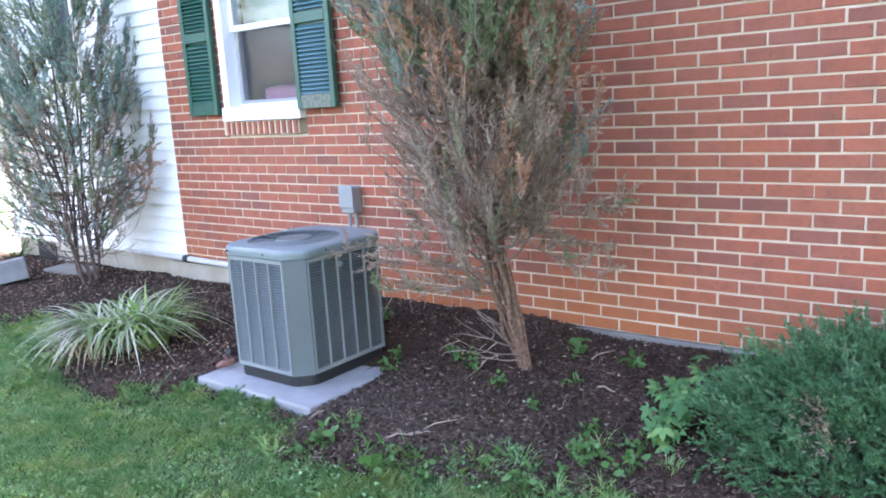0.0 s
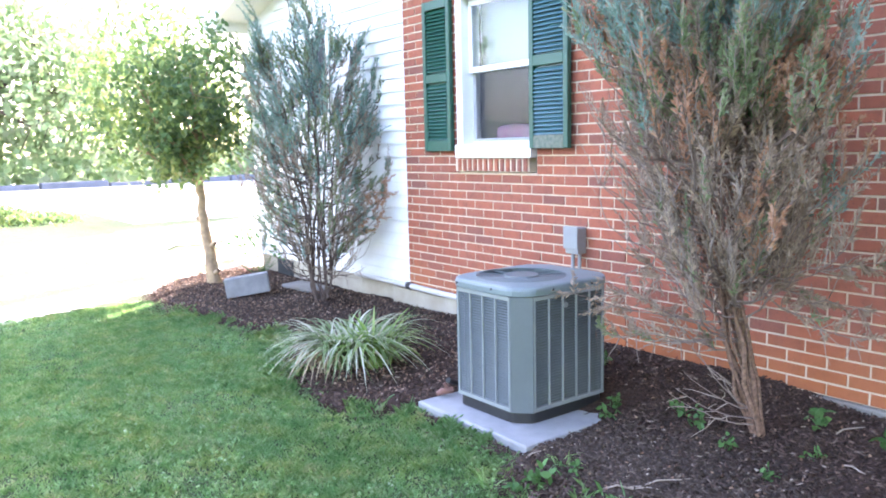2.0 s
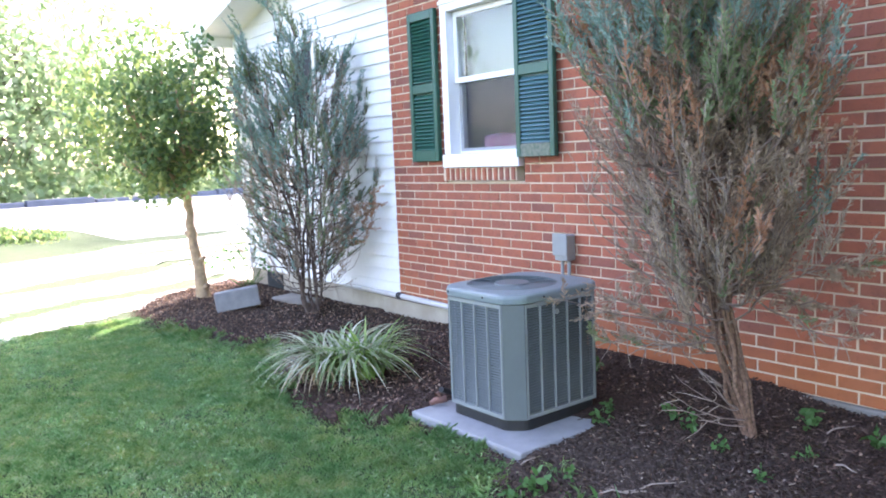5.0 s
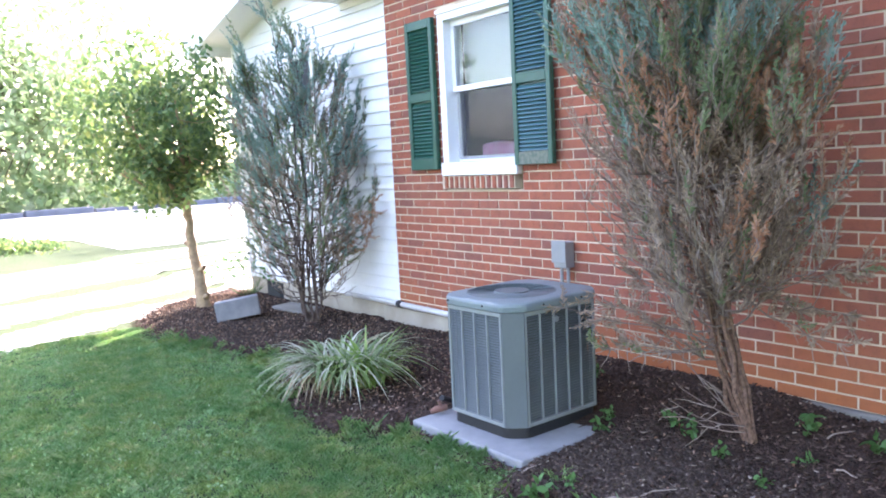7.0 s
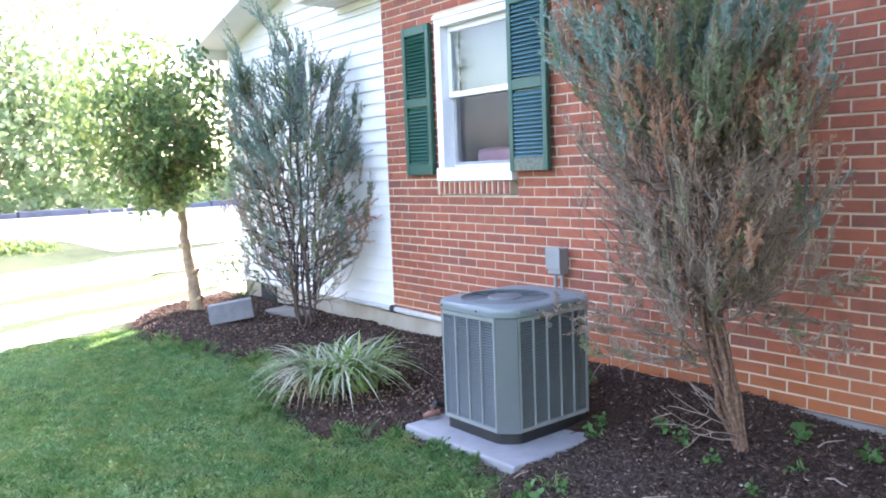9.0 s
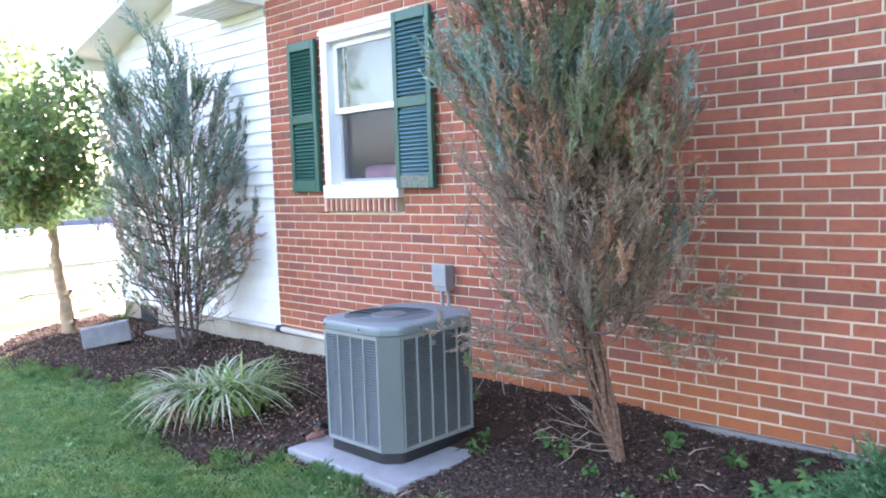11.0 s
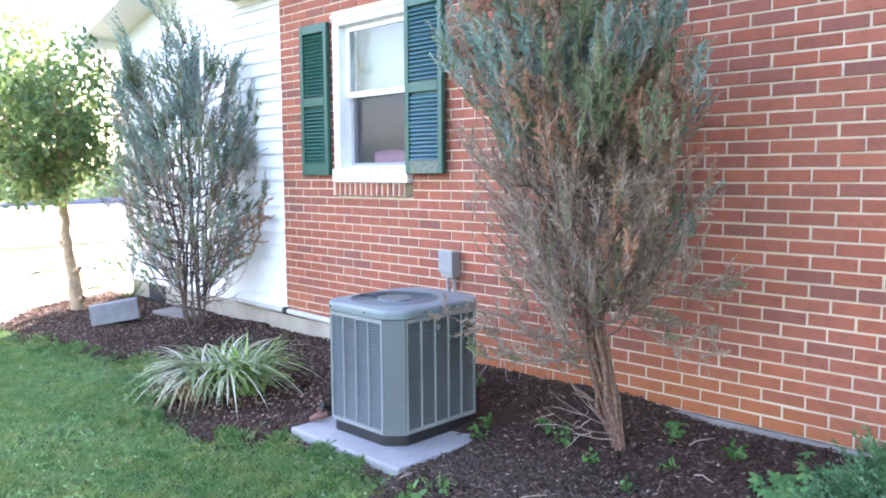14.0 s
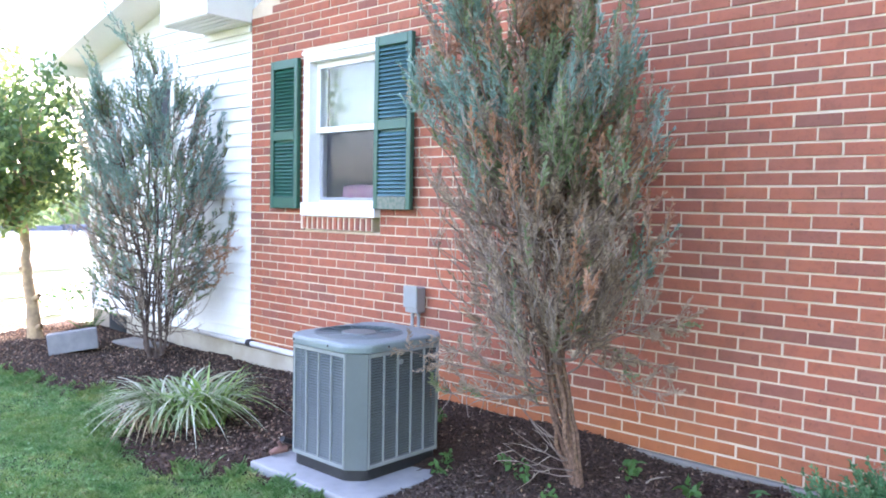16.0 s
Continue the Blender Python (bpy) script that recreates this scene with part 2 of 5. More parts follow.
def ground_material():
    n = Nodes("lawn_soil")
    big, mid, fine = n.noise(0.35, 4), n.noise(3, 5), n.noise(60, 4)
    c = n.ramp(mid, [(0.3, (0.024, 0.044, 0.017)), (0.6, (0.034, 0.058, 0.023)), (0.85, (0.050, 0.072, 0.032))])
    c = n.mix(n.ramp(big, [(0.5, (0, 0, 0)), (0.75, (0.5, 0.5, 0.5))]), c, (0.075, 0.078, 0.043))
    c = n.mix(n.math("MULTIPLY", fine, 0.6), c, (0.05, 0.08, 0.025))
    n.bump(fine, 0.6, 0.02)
    return n.done(c, 0.9, spec=0.2)


def mulch_material():
    n = Nodes("dark_bark_mulch")
    mid, fine = n.noise(7, 5), n.noise(70, 5, 0.7)
    c = n.ramp(fine, [(0.35, (0.026, 0.016, 0.012)), (0.55, (0.072, 0.045, 0.033)), (0.75, (0.16, 0.102, 0.074))])
    c = n.mix(n.math("MULTIPLY", mid, 0.5), c, (0.04, 0.024, 0.018))
    n.bump(fine, 0.9, 0.02)
    return n.done(c, 0.95, spec=0.2)


def chip_material():
    n = Nodes("bark_chip")
    geo = n.t.nodes.new("ShaderNodeNewGeometry")
    c = n.ramp(geo.outputs["Random Per Island"], [(0.0, (0.026, 0.017, 0.012)), (0.6, (0.070, 0.043, 0.032)), (0.93, (0.110, 0.070, 0.053)), (0.985, (0.15, 0.108, 0.084)), (1.0, (0.36, 0.29, 0.23))])
    return n.done(c, 0.95, spec=0.2)


def dry_chip_material():
    n = Nodes("weathered_bark_chip")
    geo = n.t.nodes.new("ShaderNodeNewGeometry")
    c = n.ramp(geo.outputs["Random Per Island"], [(0.0, (0.032, 0.022, 0.017)), (0.6, (0.066, 0.047, 0.036)), (0.93, (0.100, 0.071, 0.055)), (0.985, (0.19, 0.145, 0.115)), (1.0, (0.34, 0.28, 0.22))])
    return n.done(c, 0.95, spec=0.2)


def glass_material():
    n = Nodes("window_glass")
    n.p.inputs["Transmission Weight"].default_value = 1.0
    n.p.inputs["IOR"].default_value = 1.45
    return n.done((0.93, 0.96, 0.95), 0.02)


M_GROUND, M_MULCH, M_CHIP, M_DRYCHIP, M_GLASS = ground_material(), mulch_material(), chip_material(), dry_chip_material(), glass_material()


# ---- building helpers ----
def box(bm, x0, y0, z0, x1, y1, z1, bevel=0.0, segments=2):
    m = Matrix.LocRotScale(((x0 + x1) / 2, (y0 + y1) / 2, (z0 + z1) / 2), None, (abs(x1 - x0), abs(y1 - y0), abs(z1 - z0)))
    made = bmesh.ops.create_cube(bm, size=1, matrix=m)
    if bevel:
        edges = list({e for v in made["verts"] for e in v.link_edges})
        bmesh.ops.bevel(bm, geom=edges, offset=bevel, segments=segments, affect="EDGES", profile=0.5)
    return made["verts"]


def rod(bm, a, b, r0, r1=None, sides=10):
    a, b = Vector(a), Vector(b)
    m = Matrix.Translation((a + b) / 2) @ (b - a).to_track_quat("Z", "Y").to_matrix().to_4x4()
    bmesh.ops.create_cone(bm, cap_ends=True, segments=sides, radius1=r0, radius2=r0 if r1 is None else r1, depth=(b - a).length, matrix=m)


def prism(bm, outline, axis, a, b):
    """An outline of pairs, pulled out along an axis from a to b."""
    put = {"x": lambda u, v, w: (w, u, v), "y": lambda u, v, w: (u, w, v), "z": lambda u, v, w: (u, v, w)}[axis]
    lo = [bm.verts.new(put(u, v, a)) for u, v in outline]
    hi = [bm.verts.new(put(u, v, b)) for u, v in outline]
    n = len(outline)
    bm.faces.new(lo)
    bm.faces.new(hi[::-1])
    for i in range(n):
        bm.faces.new((lo[i], hi[i], hi[(i + 1) % n], lo[(i + 1) % n]))
    bmesh.ops.recalc_face_normals(bm, faces=bm.faces)


def part(name, bm, material, parent=None, label="", smooth=False):
    me = bpy.data.meshes.new(name)
    bm.to_mesh(me)
    bm.free()
    return sheet(name, me, material, parent, label, smooth)


def sheet(name, me, material, parent=None, label="", smooth=False):
    me.materials.append(material)
    if smooth:
        me.polygons.foreach_set("use_smooth", [True] * len(me.polygons))
    ob = new(name, me)
    if parent:
        ob.parent = parent
        ob.matrix_parent_inverse = Matrix.Translation(-parent.location)
    return tagged(ob, label)


def many(name, verts, size, material, parent=None, label="", smooth=False):
    """A mesh of separate faces: verts in runs of `size` corners each."""
    verts = np.asarray(verts, dtype=np.float32).reshape(-1, 3)
    count = len(verts) // size
    me = bpy.data.meshes.new(name)
    me.vertices.add(len(verts))
    me.vertices.foreach_set("co", verts.ravel())
    me.loops.add(len(verts))
    me.loops.foreach_set("vertex_index", np.arange(len(verts), dtype=np.int32))
    me.polygons.add(count)
    me.polygons.foreach_set("loop_start", np.arange(0, len(verts), size, dtype=np.int32))
    me.update(calc_edges=True)
    return sheet(name, me, material, parent, label, smooth)


def thing(name, place, label, category, group=""):
    ob = new(name)
    ob.location = place
    ob.empty_display_size = 0.1
    return tagged(ob, label, category, group)


def structure(ob, label="", category=""):
    return tagged(ob, label, category, "", "structure")


def bm_new():
    return bmesh.new()


# ---- ground ----
COURSE, LONG = 0.0677, 0.2127          # brick course and brick length with their joints
JOINT_X, JOINT_Z = 5.445, 1.30         # one head joint, and the middle of its course
EDGE = 0.695                           # where brick meets siding
BED_X = [-3.2, -2.6, -2.0, -1.0, 0.3, 0.9, 1.4, 1.98, 2.72, 2.84, 3.70, 3.85, 4.30, 4.75, 5.2, 5.7, 9.5]
BED_Y = [0.1, -1.0, -1.45, -1.62, -1.35, -1.16, -1.50, -1.78, -1.72, -1.46, -1.46, -1.72, -1.62, -1.40, -1.30, -1.32, -1.5]


def bed_edge(x):
    return np.interp(x, BED_X, BED_Y)


def ground_z(x, y):
    """Height of lawn and bed: the bed swells from its edge to the wall."""
    x, y = np.asarray(x, float), np.asarray(y, float)
    e = bed_edge(x)
    inside = np.clip((y - e) / np.maximum(0.05, -e), 0, 1.3)
    at_wall = np.interp(x, [-4, -2.5, 0, 1.5, 3.2, 4.1, 4.6, 9], [0.0, 0.02, 0.05, 0.07, 0.15, 0.155, 0.115, 0.10])
    swell = at_wall * np.clip(inside * 1.05, 0, 1) ** 1.5 + 0.03 * np.clip(inside * 8, 0, 1)
    bumps = 0.012 * np.sin(5.1 * x + 1.3 * y) * np.sin(4.3 * y + 0.7) * np.clip(inside * 4, 0, 1)
    swell = swell + 0.04 * np.exp(-((x - 3.3) / 0.75) ** 2 - ((y + 1.45) / 0.35) ** 2)
    far = np.clip((-x - 3) / 12, 0, 1) * -0.10
    return swell + bumps + far - 0.004 * np.sin(2 * x) * np.sin(1.7 * y)


def grid(name, xs, ys, height, material, keep=None, smooth=True):
    X, Y = np.meshgrid(xs, ys)
    Z = height(X, Y)
    v = np.stack([X, Y, Z], -1).reshape(-1, 3)
    w, faces = len(xs), []
    for j in range(len(ys) - 1):
        for i in range(w - 1):
            if keep is None or keep(xs[i], ys[j], xs[i + 1], ys[j + 1]):
                a = j * w + i
                faces.append((a, a + 1, a + w + 1, a + w))
    me = bpy.data.meshes.new(name)
    me.from_pydata(v.tolist(), [], faces)
    me.update()
    return sheet(name, me, material, None, "", smooth)


def spread(lo, a, b, hi, step):
    out = [b + 0.0]
    g = step
    while out[-1] < hi:
        g *= 1.35
        out.append(out[-1] + g)
    g, left = step, [a]
    while left[-1] > lo:
        g *= 1.35
        left.append(left[-1] - g)
    return np.array(left[::-1] + list(np.arange(a + step, b - step / 2, step)) + out)


structure(grid("ground", spread(-900, -4, 8, 900, 0.12), spread(-900, -4, 0.3, 900, 0.12),
               lambda x, y: ground_z(x, np.minimum(y, 0.2)) - 0.02 * ((y > bed_edge(x)) & (y < 0.2)), M_GROUND), "patchy green lawn around the house", "lawn")
structure(grid("mulch_bed", np.arange(-3.2, 9.5, 0.04), np.arange(-1.84, 0.05, 0.04),
               lambda x, y: ground_z(x, y) + 0.012 * np.clip((y - bed_edge(x)) / 0.06, -3, 1) + 0.008 * np.sin(41 * x + 9 * np.sin(31 * y)) * np.sin(37 * y + 5 * np.sin(17 * x)),
               M_MULCH, lambda x0, y0, x1, y1: (y0 + y1) / 2 > bed_edge((x0 + x1) / 2) - 0.05 + 0.03 * math.sin(23 * x0)),
          "dark brown bark mulch bed along the house", "mulch")

# gravel wheel tracks with grass strips between them, beyond the house's corner
def track_keep(x0, y0, x1, y1):
    x, y = (x0 + x1) / 2, (y0 + y1) / 2
    q = x + 0.36 * y + 0.22 * noise.noise(Vector((x * 0.8, y * 0.8, 2.0))) + 0.10 * noise.noise(Vector((x * 3, y * 3, 5.0)))
    gap_a = 0.24 + 0.14 * noise.noise(Vector((y * 0.7, 0.0, 9.0)))
    gap_b = 0.34 + 0.30 * noise.noise(Vector((y * 0.6, 4.0, 1.0)))
    return -9.3 < q < -2.5 and abs(q + 3.65) > gap_a and abs(q + 5.65) > gap_b and not (x > -2.9 and y > -1.0)


structure(grid("gravel_tracks", np.arange(-12.5, -0.6, 0.09), np.arange(-9.0, 7.5, 0.12), lambda x, y: ground_z(x, np.minimum(y, 0.2)) + 0.006 + 0 * x, M_GRAVEL, track_keep),
          "pale sunlit gravel wheel tracks beside the house", "gravel drive")

# drive beyond the lawn, and its low kerb
structure(grid("road", np.array([-48.0, -30, -22, -16, -11.3]), np.array([-60.0, -30, -10, -4, -1, 1, 3.5, 8, 20, 60]),
               lambda x, y: -0.045 + 0 * x, M_ROAD, lambda x0, y0, x1, y1: not (x0 > -17 and y1 < 1.5), False), "pale sunlit gravel drive", "drive")
bm = bm_new()
for i in range(26):
    y0 = -30 + i * 3.0
    box(bm, -33.6 - 0.02 * (i % 3), y0, -0.3, -33.0, y0 + 2.9, 0.13 + 0.06 * ((i * 7) % 3), 0.04, 1)
structure(part("kerb_wall", bm, M_STONEWALL), "low grey stone wall beyond the drive", "low wall")

# ---- brick wall ----
WIN = (1.44, 2.41, 1.39, 2.655)       # brick opening of the window
SILL_X, SILL_Z = 2.300, 1.462           # brickwork that comes up beside the sill, behind the shutter
SLOPE, WALL_TOP, RIDGE = 0.42, 3.05, 5.2
BACK = 0.22
bm = bm_new()
B0 = COURSE * -15.5 + JOINT_Z
B1 = COURSE * -16.5 + JOINT_Z
box(bm, EDGE, 0.0055, B0, WIN[0], BACK, WALL_TOP)
box(bm, WIN[1], 0.0055, B1, 9.4, BACK, WALL_TOP)
box(bm, WIN[0], 0.0055, B0, WIN[1], BACK, WIN[2] - 0.11)
box(bm, SILL_X, 0.0055, WIN[2] - 0.11, WIN[1], BACK, SILL_Z)
box(bm, WIN[0], 0.0055, WIN[3], WIN[1], BACK, WALL_TOP)
prism(bm, [(EDGE, WALL_TOP), (9.4, WALL_TOP), (9.4, WALL_TOP + 0.1), (RIDGE, WALL_TOP + (RIDGE - EDGE) * SLOPE), (EDGE, WALL_TOP + 0.05)], "y", 0.0055, BACK)
wall_brick = structure(part("wall_brick", bm, M_MORTAR), "red brick house wall with pale mortar joints", "wall")
bm = bm_new()
box(bm, -2.5, 0.05, -0.4, WIN[1] + 0.3, BACK, B0 + 0.01)
prism(bm, [(EDGE - 0.25, -0.4), (WIN[1] + 0.3, -0.4), (WIN[1] + 0.3, B0 - 0.012), (EDGE - 0.25, B0 - 0.012)], "y", -0.012, 0.06)
structure(part("foundation", bm, M_PARGE), "cream parged concrete foundation under the walls", "foundation")
bm = bm_new()
box(bm, WIN[1] + 0.302, -0.030, -0.4, 9.4, BACK, B1 - 0.003, 0.006, 1)
structure(part("footing", bm, M_FOOT), "grey concrete footing ledge below the brick", "footing")

# ---- siding wall, its far corner and roofline ----
SID_Y, FAR = 0.035, -2.5
RAKE0, RAKE = 2.945, 0.245               # underside of the rake at the far corner, and its rise
bm = bm_new()
prism(bm, [(FAR, 0.27), (EDGE, 0.27), (EDGE, RAKE0 + RAKE * (EDGE - FAR) + 0.1), (FAR, RAKE0 + 0.1)], "y", SID_Y + 0.012, BACK)
box(bm, FAR, BACK, -0.4, FAR + 0.2, 8.0, RAKE0 + 0.1)
wall_siding = structure(part("wall_siding", bm, M_SIDING), "white house wall clad in lap siding", "wall")
LAP = 0.1135
for i in range(28):
    z0 = 0.262 + i * LAP
    left = FAR if z0 < RAKE0 - 0.12 else FAR + (z0 - RAKE0 + 0.12) / RAKE
    if left > EDGE - 0.1:
        break
    bm = bm_new()
    prism(bm, [(SID_Y - 0.016, z0), (SID_Y - 0.016, z0 + 0.012), (SID_Y + 0.004, z0 + LAP + 0.006), (SID_Y + 0.014, z0 + LAP + 0.006), (SID_Y + 0.014, z0)], "x", left, EDGE - 0.012)
    part("siding_board", bm, M_SIDING, wall_siding)
bm = bm_new()
box(bm, FAR - 0.012, SID_Y - 0.03, 0.25, FAR + 0.075, SID_Y + 0.05, RAKE0, 0.004, 1)
part("corner_post", bm, M_SIDING, wall_siding)
bm = bm_new()
box(bm, EDGE - 0.03, SID_Y - 0.02, 0.27, EDGE - 0.002, SID_Y + 0.02, 2.9, 0.003, 1)
part("edge_channel", bm, M_SIDING, wall_siding)

# rake of the siding gable: sloping soffit, fascia, and the boxed eave end
OUT = -0.36
rake = thing("gable_rake", (FAR, 0, RAKE0), "white boxed rake overhang of the siding gable", "roof trim")
X1 = 0.95
bm = bm_new()
lift = RAKE * (X1 - FAR)
for y0, y1, dz in ((OUT, SID_Y + 0.02, 0.0),):
    prism(bm, [(FAR - 0.02, RAKE0), (X1, RAKE0 + lift), (X1, RAKE0 + lift + 0.02), (FAR - 0.02, RAKE0 + 0.02)], "y", y0, y1)
part("soffit", bm, M_CREAM, rake)
bm = bm_new()
prism(bm, [(FAR - 0.44, RAKE0 - 0.115), (X1, RAKE0 + lift - 0.012), (X1, RAKE0 + lift + 0.235), (FAR - 0.44, RAKE0 + 0.125)], "y", OUT - 0.025, OUT)
part("fascia", bm, M_TRIM, rake)
bm = bm_new()
prism(bm, [(FAR - 0.43, RAKE0 - 0.115), (FAR - 0.021, RAKE0 - 0.115), (FAR - 0.021, RAKE0 + 0.1), (FAR - 0.43, RAKE0 + 0.05)], "y", OUT + 0.001, 8.0)
part("eave_box", bm, M_CREAM, rake)
bm = bm_new()
box(bm, FAR - 0.51, OUT, RAKE0 - 0.06, FAR - 0.435, 8.0, RAKE0 + 0.05, 0.012, 2)
part("gutter", bm, M_TRIM, rake)
bm = bm_new()
prism(bm, [(FAR - 0.58, RAKE0 + 0.055), (X1 + 3, RAKE0 + lift + 0.175 + 0.75), (X1 + 3, RAKE0 + lift + 0.2 + 0.75), (FAR - 0.58, RAKE0 + 0.08)], "y", OUT + 0.001, 8.0)
structure(part("roof_low", bm, M_ROOF), "dark shingled low roof", "roof")
bm = bm_new()
rod(bm, (FAR - 0.46, 0.25, RAKE0 - 0.1), (FAR - 0.36, 0.22, RAKE0 - 0.35), 0.035)
rod(bm, (FAR - 0.36, 0.22, RAKE0 - 0.35), (FAR - 0.05, 0.16, RAKE0 - 0.55), 0.035)
rod(bm, (FAR - 0.05, 0.16, RAKE0 - 0.55), (FAR - 0.05, 0.16, 0.1), 0.035)
tagged(part("downspout", bm, M_TRIM), "white metal downspout at the house corner", "downspout")

# boxed eave return beside the brick corner
ret = thing("eave_return", (0.3, -0.15, 2.95), "white boxed eave return at the brick corner", "roof trim")
RX, RY, RZ = -0.06, -0.42, 2.995
bm = bm_new()
box(bm, RX, RY, RZ, EDGE - 0.005, SID_Y - 0.012, RZ + 0.62)
part("casing", bm, M_TRIM, ret)
for i in range(6):
    bm = bm_new()
    y0 = RY + 0.012 + i * (SID_Y - 0.02 - RY) / 6
    box(bm, RX + 0.012, y0, RZ - 0.009, EDGE - 0.02, y0 + 0.062, RZ - 0.0005, 0.003, 1)
    part("soffit_board", bm, M_CREAM, ret)
bm = bm_new()
box(bm, -0.02, SID_Y - 0.035, RZ - 0.075, EDGE - 0.032, SID_Y - 0.013, RZ - 0.011, 0.004, 1)
part("frieze_board", bm, M_CREAM, ret)
bm = bm_new()
SX = EDGE - 0.75
prism(bm, [(SX - 0.1, RZ + 0.35), (RIDGE, RZ + 0.35 + (RIDGE - SX) * SLOPE), (11.0, RZ + 0.35 + (RIDGE - SX) * SLOPE - (11 - RIDGE) * SLOPE),
           (11.0, RZ + 0.42 + (RIDGE - SX) * SLOPE - (11 - RIDGE) * SLOPE), (RIDGE, RZ + 0.44 + (RIDGE - SX) * SLOPE), (SX - 0.1, RZ + 0.42)], "y", RY - 0.03, 9.0)
structure(part("roof_main", bm, M_ROOF), "dark shingled main roof", "roof")
bm = bm_new()
box(bm, 9.2, BACK, -0.4, 9.4, 9.0, 3.6)
box(bm, FAR, 8.0, -0.4, 9.4, 8.2, 3.6)
structure(part("wall_rear", bm, M_SIDING), "rear and side walls of the house", "wall")

# foundation vent and window in the siding wall
vent = thing("foundation_vent", (-1.87, 0.04, 0.04), "dark square vent grille in the foundation", "vent")
bm = bm_new()
box(bm, -2.06, 0.035, 0.03, -1.68, 0.049, 0.235, 0.003, 1)
part("frame", bm, M_ACDARK, vent)
for i in range(7):
    bm = bm_new()
    box(bm, -2.03, 0.022, 0.045 + i * 0.026, -1.71, 0.034, 0.061 + i * 0.026)
    part("slat", bm, M_ACDARK, vent)


def small_window(x0, x1, z0, z1):
    w = thing("window", ((x0 + x1) / 2, SID_Y, z0), "small cream-framed window in the white siding", "window")
    y = SID_Y - 0.05
    for a, b, c, d in ((x0, x1, z1 - 0.07, z1), (x0, x1, z0, z0 + 0.06), (x0, x0 + 0.06, z0 + 0.06, z1 - 0.07), (x1 - 0.06, x1, z0 + 0.06, z1 - 0.07)):
        bm = bm_new()
        box(bm, a, y, c, b, SID_Y, d, 0.004, 1)
        part("window_frame", bm, M_CREAM, w)
    bm = bm_new()
    box(bm, x0 + 0.06, y + 0.02, z0 + 0.06, x1 - 0.06, y + 0.03, z1 - 0.07)
    part("pane", bm, M_ACDARK, w, "dark window pane")


small_window(-1.12, -0.58, 1.75, 2.66)


# ---- main window with its shutters ----
def double_hung():
    x0, x1, z0, z1 = WIN
    w = thing("window_main", ((x0 + x1) / 2, 0, z0), "white double-hung window with a half-drawn pale shade", "window")
    tagged(w, kind="structure")

    def bar(name, a, b, c, d, y0, y1, mat=M_VINYLWIN, bevel=0.004):
        bm = bm_new()
        box(bm, a, y0, c, b, y1, d, bevel, 1)
        return part(name, bm, mat, w)

    t = 0.075
    bar("jamb", x0 + 0.004, x0 + t, z0 + 0.10, z1 - 0.004, -0.028, 0.16)
    bar("jamb", x1 - t, x1 - 0.004, z0 + 0.102, z1 - 0.004, -0.028, 0.16)
    bar("head", x0 + t + 0.001, x1 - t - 0.001, z1 - 0.085, z1 - 0.004, -0.028, 0.16)
    bar("crown_strip", x0 - 0.005, 2.296, z1 - 0.03, z1 - 0.001, -0.042, -0.029)
    bar("window_sill", x0 + 0.002, 2.296, z0 - 0.002, z0 + 0.099, -0.05, 0.16)
    bm = bm_new()
    box(bm, x0 + t + 0.03, 0.058, z0 + 0.12, x1 - t - 0.03, 0.060, 2.035)
    part("insect_screen", bm, M_SCREEN, w, "dark mesh insect screen")
    mid = 2.05
    ix0, ix1 = x0 + t + 0.002, x1 - t - 0.002
    for nm, y, c, d in (("upper_sash", 0.04, mid - 0.02, z1 - 0.087), ("lower_sash", 0.075, z0 + 0.101, mid + 0.02)):
        s = 0.042
        p = bar(nm, ix0, ix1, d - s, d, y, y + 0.03)
        for a, b, e, f in ((ix0, ix1, c, c + s), (ix0, ix0 + s, c + s, d - s), (ix1 - s, ix1, c + s, d - s)):
            bm = bm_new()
            box(bm, a, y + 0.001, e, b, y + 0.029, f, 0.003, 1)
            part("sash_rail", bm, M_VINYLWIN, p)
        bm = bm_new()
        box(bm, ix0 + s - 0.004, y + 0.012, c + s - 0.004, ix1 - s + 0.004, y + 0.016, d - s + 0.004)
        part("pane", bm, M_GLASS, p, "clear glass pane").visible_shadow = False
    bm = bm_new()
    box(bm, x0 + 0.05, 0.20, mid + 0.0, x1 - 0.05, 0.205, z1)
    tagged(part("roller_shade", bm, M_SHADE), "pale roller shade drawn over the upper sash", "shade")
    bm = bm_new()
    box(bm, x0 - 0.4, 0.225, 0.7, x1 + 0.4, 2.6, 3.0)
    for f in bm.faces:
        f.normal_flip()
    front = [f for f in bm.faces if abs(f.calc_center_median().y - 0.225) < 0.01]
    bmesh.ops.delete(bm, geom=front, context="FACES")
    structure(part("wall_room", bm, M_DARKROOM), "walls of the room behind the window, coloured dark for dimness", "wall")
    bm = bm_new()
    box(bm, x0 + 0.28, 0.125, 1.40, x1 - 0.085, 0.33, 1.63, 0.05, 3)
    for v in bm.verts:
        v.co += Vector(noise.noise_vector(v.co * 9)) * 0.02
    tagged(part("cloth_bundle", bm, M_PINK, None, "", True), "pink folded cloth lying inside the window", "cloth")
    bm = bm_new()
    box(bm, x0 + 0.08, 0.165, 1.36, x1 - 0.08, 0.5, 1.40)
    tagged(part("inner_sill", bm, M_VINYLWIN), "white inner shelf behind the window", "shelf", "", "structure")


double_hung()


